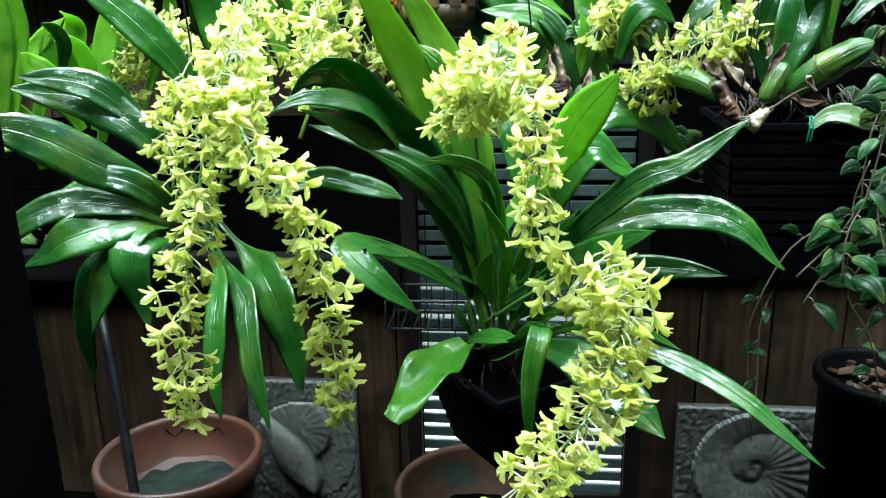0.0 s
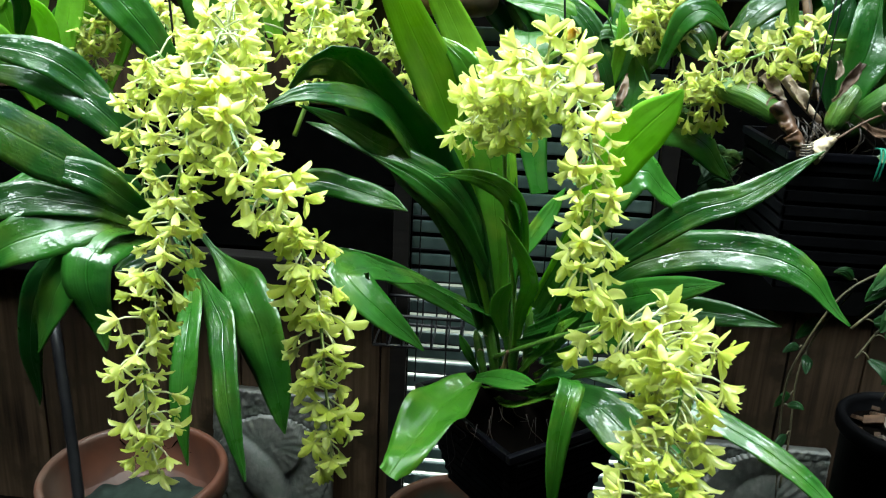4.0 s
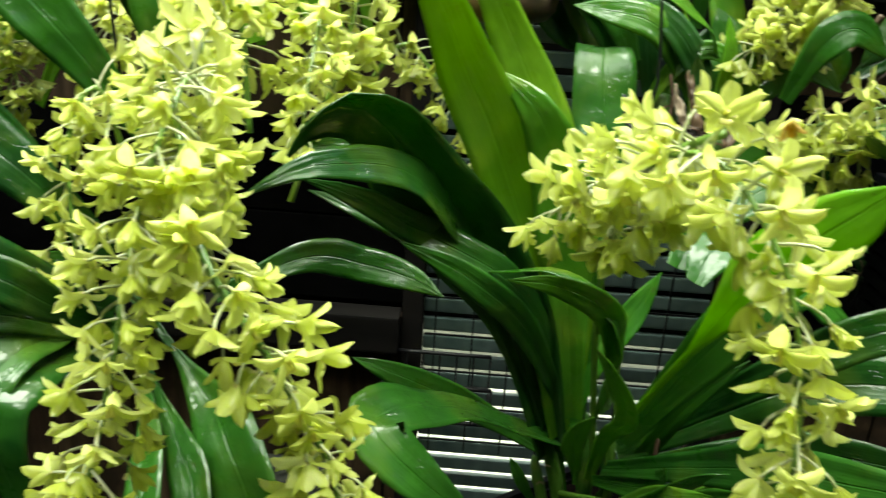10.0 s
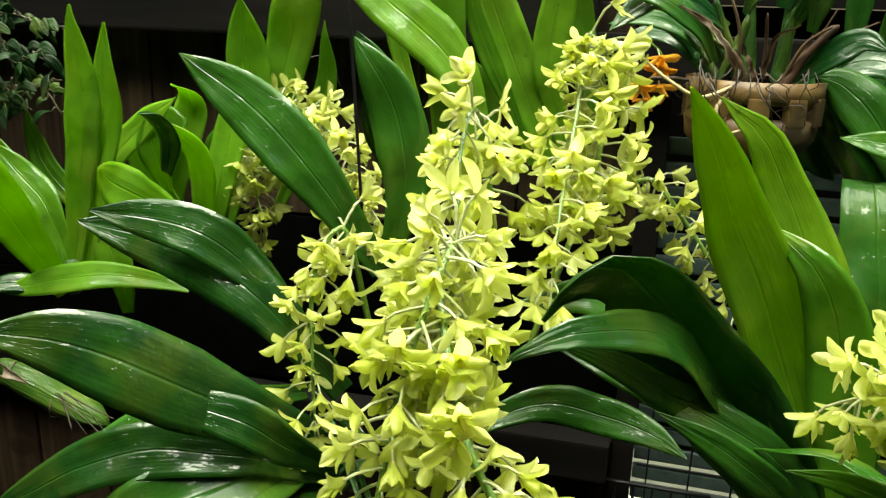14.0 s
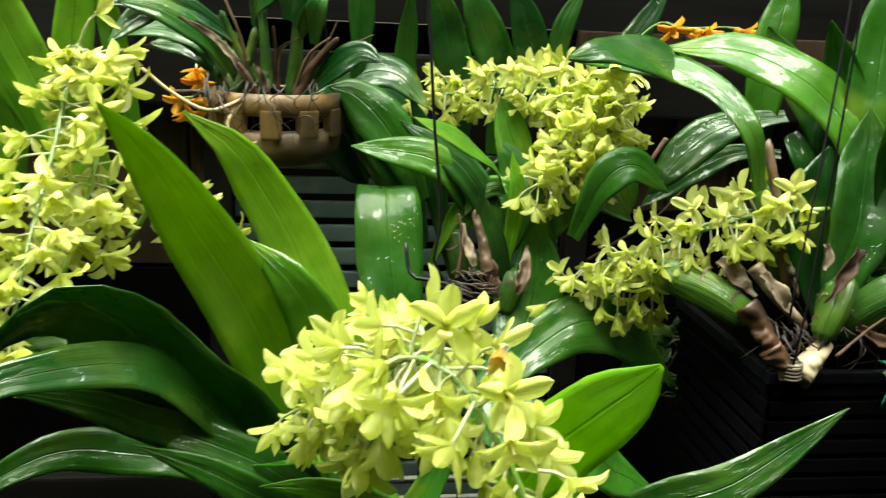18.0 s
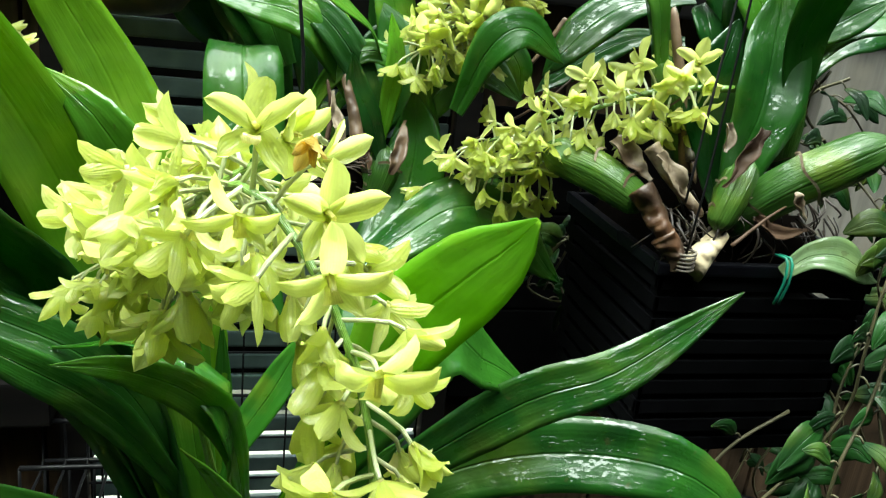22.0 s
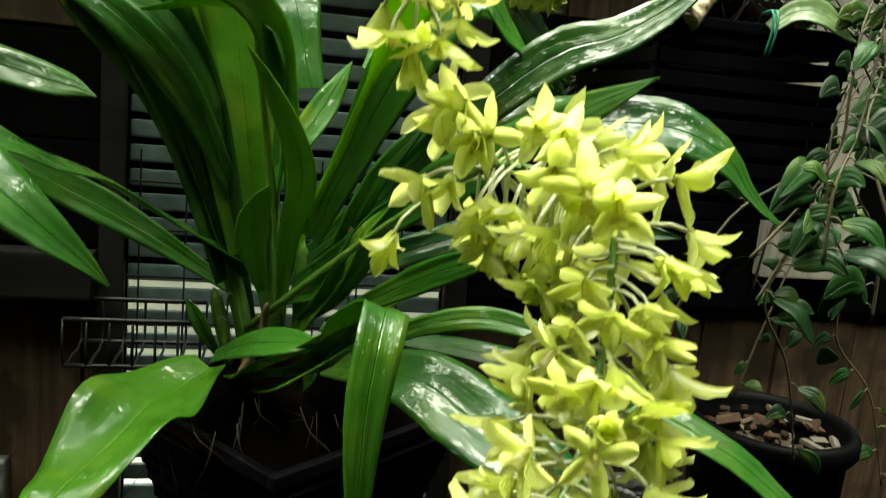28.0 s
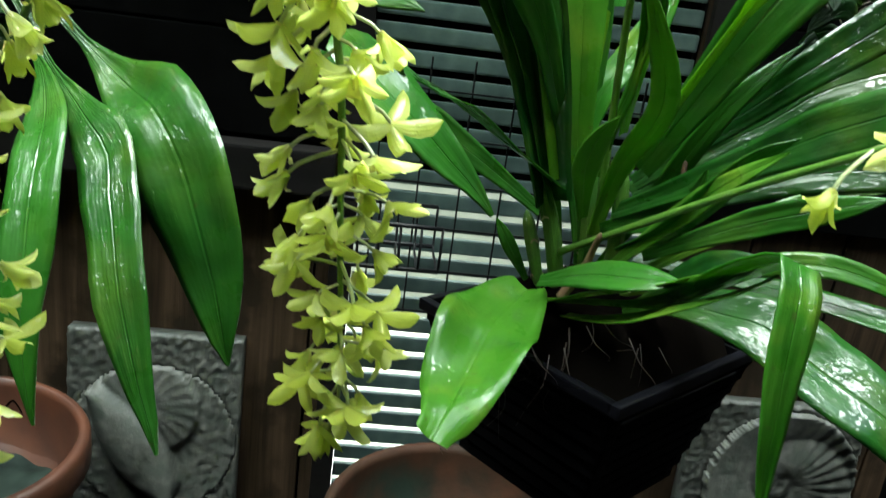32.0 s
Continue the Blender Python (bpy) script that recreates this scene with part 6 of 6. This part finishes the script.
leaf(broad_orchid, 0.04, (-0.727, 1.27, 0.888), (-0.785, 1.28, 0.963), (-0.766, 1.29, 1.012), (-0.862, 1.3, 0.988))
leaf(broad_orchid, 0.034, (-0.751, 1.25, 0.945), (-0.757, 1.24, 0.993), (-0.767, 1.24, 1.024))
leaf(broad_orchid, 0.05, (-0.669, 1.32, 0.961), (-0.68, 1.32, 1.036), (-0.687, 1.32, 1.101), (-0.691, 1.32, 1.152))
leaf(broad_orchid, 0.06, (-0.672, 1.34, 0.965), (-0.65, 1.34, 1.077), (-0.629, 1.34, 1.162), (-0.612, 1.34, 1.236))
leaf(broad_orchid, 0.06, (-0.419, 1.36, 0.98), (-0.46, 1.36, 1.088), (-0.538, 1.36, 1.154), (-0.61, 1.36, 1.207))
leaf(broad_orchid, 0.052, (-0.472, 1.38, 0.964), (-0.475, 1.38, 1.073), (-0.478, 1.38, 1.157), (-0.481, 1.38, 1.236))
leaf(broad_orchid, 0.052, (-0.352, 1.4, 0.98), (-0.394, 1.4, 1.077), (-0.427, 1.4, 1.153), (-0.452, 1.4, 1.227))
leaf(broad_orchid, 0.04, (-0.332, 1.4, 0.982), (-0.361, 1.4, 1.08), (-0.355, 1.4, 1.156), (-0.343, 1.4, 1.229))
leaf(broad_orchid, 0.024, (-0.37, 1.38, 0.982), (-0.402, 1.38, 1.052), (-0.442, 1.38, 1.139), (-0.453, 1.38, 1.201))
raceme(broad_orchid, (-0.677, 1.32, 1.023), (-0.623, 1.3, 1.039), (-0.565, 1.28, 1.012), (-0.522, 1.26, 0.949), n=46, start=.1)
raceme(broad_orchid, (-0.652, 1.3, 1.007), (-0.665, 1.29, 0.981), (-0.656, 1.28, 0.915), n=18, start=.1)
leaf(broad_orchid, 0.04, (-0.848, 1.21, 0.846), (-0.886, 1.22, 0.922), (-0.924, 1.23, 0.951), (-0.971, 1.24, 0.986))
leaf(broad_orchid, 0.036, (-0.85, 1.23, 0.861), (-0.82, 1.24, 0.96), (-0.771, 1.24, 1.017), (-0.729, 1.24, 1.05))
leaf(broad_orchid, 0.044, (-0.831, 1.27, 0.86), (-0.811, 1.28, 0.918), (-0.801, 1.28, 0.962), (-0.83, 1.28, 1.014))
leaf(broad_orchid, 0.03, (-0.853, 1.3, 0.857), (-0.95, 1.31, 0.934), (-0.973, 1.31, 0.984), (-0.978, 1.31, 1.016))
leaf(broad_orchid, 0.034, (-0.712, 1.22, 0.848), (-0.766, 1.19, 0.864), (-0.834, 1.17, 0.86), (-0.905, 1.16, 0.839))
leaf(broad_orchid, 0.036, (-0.776, 1.2, 0.818), (-0.781, 1.2, 0.858), (-0.794, 1.2, 0.897), (-0.8, 1.2, 0.923))
leaf(broad_orchid, 0.03, (-0.526, 1.45, 1.028), (-0.555, 1.46, 1.097), (-0.558, 1.46, 1.16), (-0.553, 1.46, 1.228))
leaf(broad_orchid, 0.026, (-0.302, 1.43, 0.98), (-0.325, 1.44, 1.099), (-0.335, 1.44, 1.157), (-0.349, 1.44, 1.232))
leaf(broad_orchid, 0.03, (-0.434, 1.43, 0.966), (-0.438, 1.44, 1.036), (-0.451, 1.44, 1.07), (-0.474, 1.44, 1.096))
leaf(broad_orchid, 0.05, (-0.755, 1.35, 0.839), (-0.725, 1.35, 0.937), (-0.703, 1.35, 1.021), (-0.695, 1.35, 1.112))
leaf(broad_orchid, 0.046, (-0.781, 1.3, 0.895), (-0.762, 1.3, 0.978), (-0.747, 1.3, 1.041), (-0.751, 1.27, 1.059))
leaf(broad_orchid, 0.044, (-0.824, 1.2, 0.854), (-0.802, 1.2, 0.951), (-0.784, 1.2, 1.035), (-0.775, 1.2, 1.124))
leaf(broad_orchid, 0.036, (-0.691, 1.38, 0.884), (-0.647, 1.38, 0.981), (-0.619, 1.38, 1.047), (-0.619, 1.38, 1.129))

# ---- small things ----
AMBER_RIGHT = [(0.226, 1.42, 1.146), (0.256, 1.42, 1.171), (0.288, 1.42, 1.167), (0.34, 1.42, 1.169), (0.348, 1.42, 1.157)]
AMBER_LEFT = [(-0.275, 1.45, 1.125), (-0.254, 1.45, 1.115), (-0.241, 1.45, 1.099), (-0.251, 1.45, 1.076), (-0.263, 1.45, 1.064)]
MOSS = (0.027, 1.2, 0.926)
HANGERS = (
    ([(0.001, 1.2, 0.941), (-0.009, 1.2, 0.951), (-0.002, 1.21, 0.997), (-0.01, 1.22, 1.08), (-0.015, 1.24, 1.168), (-0.019, 1.26, 1.254)], 0.0015),
    ([(-0.033, 1.2, 0.976), (-0.028, 1.19, 0.95), (-0.01, 1.18, 0.948), (0.013, 1.18, 0.938), (0.014, 1.18, 0.908)], 0.0018),
    ([(-0.491, 1.16, 0.97), (-0.498, 1.16, 1.078), (-0.509, 1.17, 1.179), (-0.519, 1.18, 1.276)], 0.0016),
    ([(0.269, 1.1, 0.944), (0.286, 1.12, 1.056), (0.308, 1.15, 1.182), (0.318, 1.17, 1.265)], 0.001),
)
FADED_AT = (-0.016, 0.835, 1.029)

clay = thing("clay_basket", (-0.153, 1.335, 1.022), "pierced pale clay orchid basket hung on wires", "orchid basket")
CR, CH = 0.062, 0.070
b = bmesh.new()
lathe(b, [(CR * 0.62, 0.0), (CR * 0.84, 0.004), (CR * 0.97, 0.014), (CR * 1.01, 0.034), (CR * 0.90, 0.036)], 36, 0.03)
part("base", b, CLAY, clay, "", True)
b = bmesh.new()
rings = []
for k in range(36):
    a = 2 * math.pi * k / 36
    d = Vector((math.cos(a), math.sin(a), 0))
    rings.append([b.verts.new(d * r + Vector((0, 0, z))) for r, z in ((CR * 0.97, CH - 0.020), (CR * 1.02, CH - 0.016), (CR * 1.04, CH), (CR * 0.93, CH), (CR * 0.90, CH - 0.018))])
for k in range(36):
    p, q = rings[k], rings[(k + 1) % 36]
    for j in range(5):
        b.faces.new((p[j], q[j], q[(j + 1) % 5], p[(j + 1) % 5]))
part("collar", b, CLAY, clay, "", True)
for k in range(11):
    a = 2 * math.pi * k / 11
    b = bmesh.new()
    box(b, -0.0095, -0.005, 0.030, 0.0095, 0.005, CH - 0.014, 0.002)
    bmesh.ops.transform(b, matrix=Matrix.Rotation(a, 4, "Z") @ Matrix.Translation((0, -CR * 0.96, 0)), verts=b.verts)
    part("rib", b, CLAY, clay)
b = bmesh.new()
bmesh.ops.create_icosphere(b, subdivisions=3, radius=CR * 0.8)
for v in b.verts:
    v.co.z = v.co.z * 0.6 + 0.045
    v.co += v.co.normalized() * 0.005 * noise.noise(v.co * 90)
part("fern_fibre", b, SOIL, clay, "dark root fibre", True)
for dx in (-0.055, 0.055):
    tube("wire", clay, [(-0.153 + dx, 1.335, 1.09), (-0.153 + dx * 0.6, 1.335, 1.27), (-0.153, 1.335, 1.55)], 0.0011, WIRE, n=6, sides=5)

rootlets(middle_orchid, (-0.075, 1.0, 0.575), 0.07, 0.09, 14)
rootlets(middle_orchid, (-0.05, 1.0, 0.59), 0.06, 0.05, 8, 0.0004)
rootlets(clay_orchid, (-0.16, 1.28, 1.095), 0.05, 0.04, 22, 0.0006)
rootlets(clay_orchid, (-0.185, 1.29, 1.10), 0.03, 0.05, 10, 0.0006)
tube("root", clay_orchid, [(-0.175, 1.28, 1.088), (-0.205, 1.262, 1.078), (-0.235, 1.262, 1.092), (-0.262, 1.27, 1.112)], 0.0022, ROOT, n=14, sides=6, taper=0.7)
tube("root", clay_orchid, [(-0.178, 1.28, 1.086), (-0.19, 1.266, 1.066), (-0.178, 1.264, 1.048), (-0.165, 1.268, 1.05)], 0.0020, ROOT, n=14, sides=6, taper=0.7)
rootlets(bulb_orchid, (0.34, 1.12, 0.925), 0.08, 0.04, 50, 0.0008)
rootlets(bulb_orchid, (0.36, 1.17, 0.93), 0.07, 0.04, 30, 0.0008)
lone = tube("pedicel", middle_orchid, [(0.066, 0.845, 0.772), (0.05, 0.855, 0.771), (0.033, 0.865, 0.762)], 0.0013, PEDICEL, n=6, sides=5)
put_flower(lone, Vector((0.033, 0.865, 0.762)) - middle_orchid.location, (-0.8, -0.35, -0.5), FLOWERS[5], 1.15)

# purple and orange flowers of other plants
VIOLET = flower_mesh(71, 0.3, 0.009, PURPLE, 0.006)
AMBER = [flower_mesh(80 + k, 0.2, 0.021, ORANGE, 0.02) for k in range(3)]
violet = thing("purple_orchid", (0.01, 1.075, 0.66), "tiny purple flowers between the leaves", "orchid")
violet_stem = tube("flower_stem", violet, [(0.02, 1.10, 0.62), (0.012, 1.08, 0.68), (0.02, 1.075, 0.735)], 0.0012, STEM, n=8, sides=5)
for dx, dz in ((-0.004, 0.700), (0.004, 0.706), (0.012, 0.724), (0.0, 0.696), (0.018, 0.732)):
    put_flower(violet_stem, Vector((dx, 1.072, dz)) - violet.location, (dx * 20, -1, 0.1), VIOLET)
FADED = flower_mesh(77, 1.0, 0.012, FADE, 0.012)
put_flower(middle_orchid, Vector(FADED_AT) - middle_orchid.location, (-0.3, -0.8, 0.5), FADED)
for pts in (AMBER_RIGHT, AMBER_LEFT):
    amber = thing("orange_orchid", pts[0], "spray of orange flowers on a thin stem", "orchid", "orange sprays")
    amber_stem = tube("flower_stem", amber, pts, 0.0014, STEM, n=14, sides=5)
    line, _ = curve_through(pts, 20)
    for k in (7, 11, 14, 17, 20):
        put_flower(amber_stem, line[k] - amber.location, (random.uniform(-0.6, 0.6), -1, random.uniform(-0.4, 0.3)), random.choice(AMBER), random.uniform(0.85, 1.1))

# root ball, ties and hanging wires
ball = thing("root_ball", MOSS, "ball of fine brown roots and moss", "root ball")
b = bmesh.new()
bmesh.ops.create_icosphere(b, subdivisions=3, radius=0.022)
for v in b.verts:
    v.co += v.co.normalized() * 0.006 * noise.noise(v.co * 60)
part("moss", b, SOIL, ball, "", True)
for k in range(80):
    d = Vector((random.uniform(-1, 1), random.uniform(-1, 0.2), random.uniform(-0.8, 1))).normalized()
    o = Vector(MOSS)
    e = d.cross(Vector((0.3, 0.2, 1))).normalized()
    tube("root_fibre", ball, [o + d * 0.020 - e * 0.012, o + d * 0.027, o + d * 0.021 + e * random.uniform(0.006, 0.016)], random.uniform(0.0004, 0.0008), random.choice((ROOT_DARK, ROOT_DARK, ROOT_DARK, RUST)), n=5, sides=4)
tie = thing("twine_tie", (0.352, 1.088, 0.9), "green twine tied round the basket rim", "twine")
for dx in (0.0, 0.004):
    tube("loop", tie, [(0.352 + dx, 1.098, 0.907), (0.352 + dx, 1.083, 0.908), (0.352 + dx, 1.080, 0.892), (0.351 + dx, 1.084, 0.872)], 0.0012, TIE, n=8, sides=5)
knot = thing("wire_knot", (0.272, 1.095, 0.905), "twisted grey wire holding the basket corner", "wire")
for k in range(5):
    z = 0.896 + k * 0.003
    tube("coil", knot, [(0.266, 1.088, z), (0.272, 1.082, z + 0.001), (0.279, 1.088, z + 0.002), (0.272, 1.10, z + 0.002), (0.266, 1.089, z + 0.003)], 0.0011, RAIL, n=10, sides=5)
tube("hanger", knot, [(0.272, 1.09, 0.90), (0.285, 1.10, 1.05), (0.30, 1.12, 1.6)], 0.0009, WIRE, n=8, sides=5)
for pts, r in HANGERS:
    w = thing("hanging_wire", pts[0], "thin black wire hanging a plant from above", "wire", "hanging wires")
    tube("wire", w, pts, r, WIRE, n=12, sides=5)
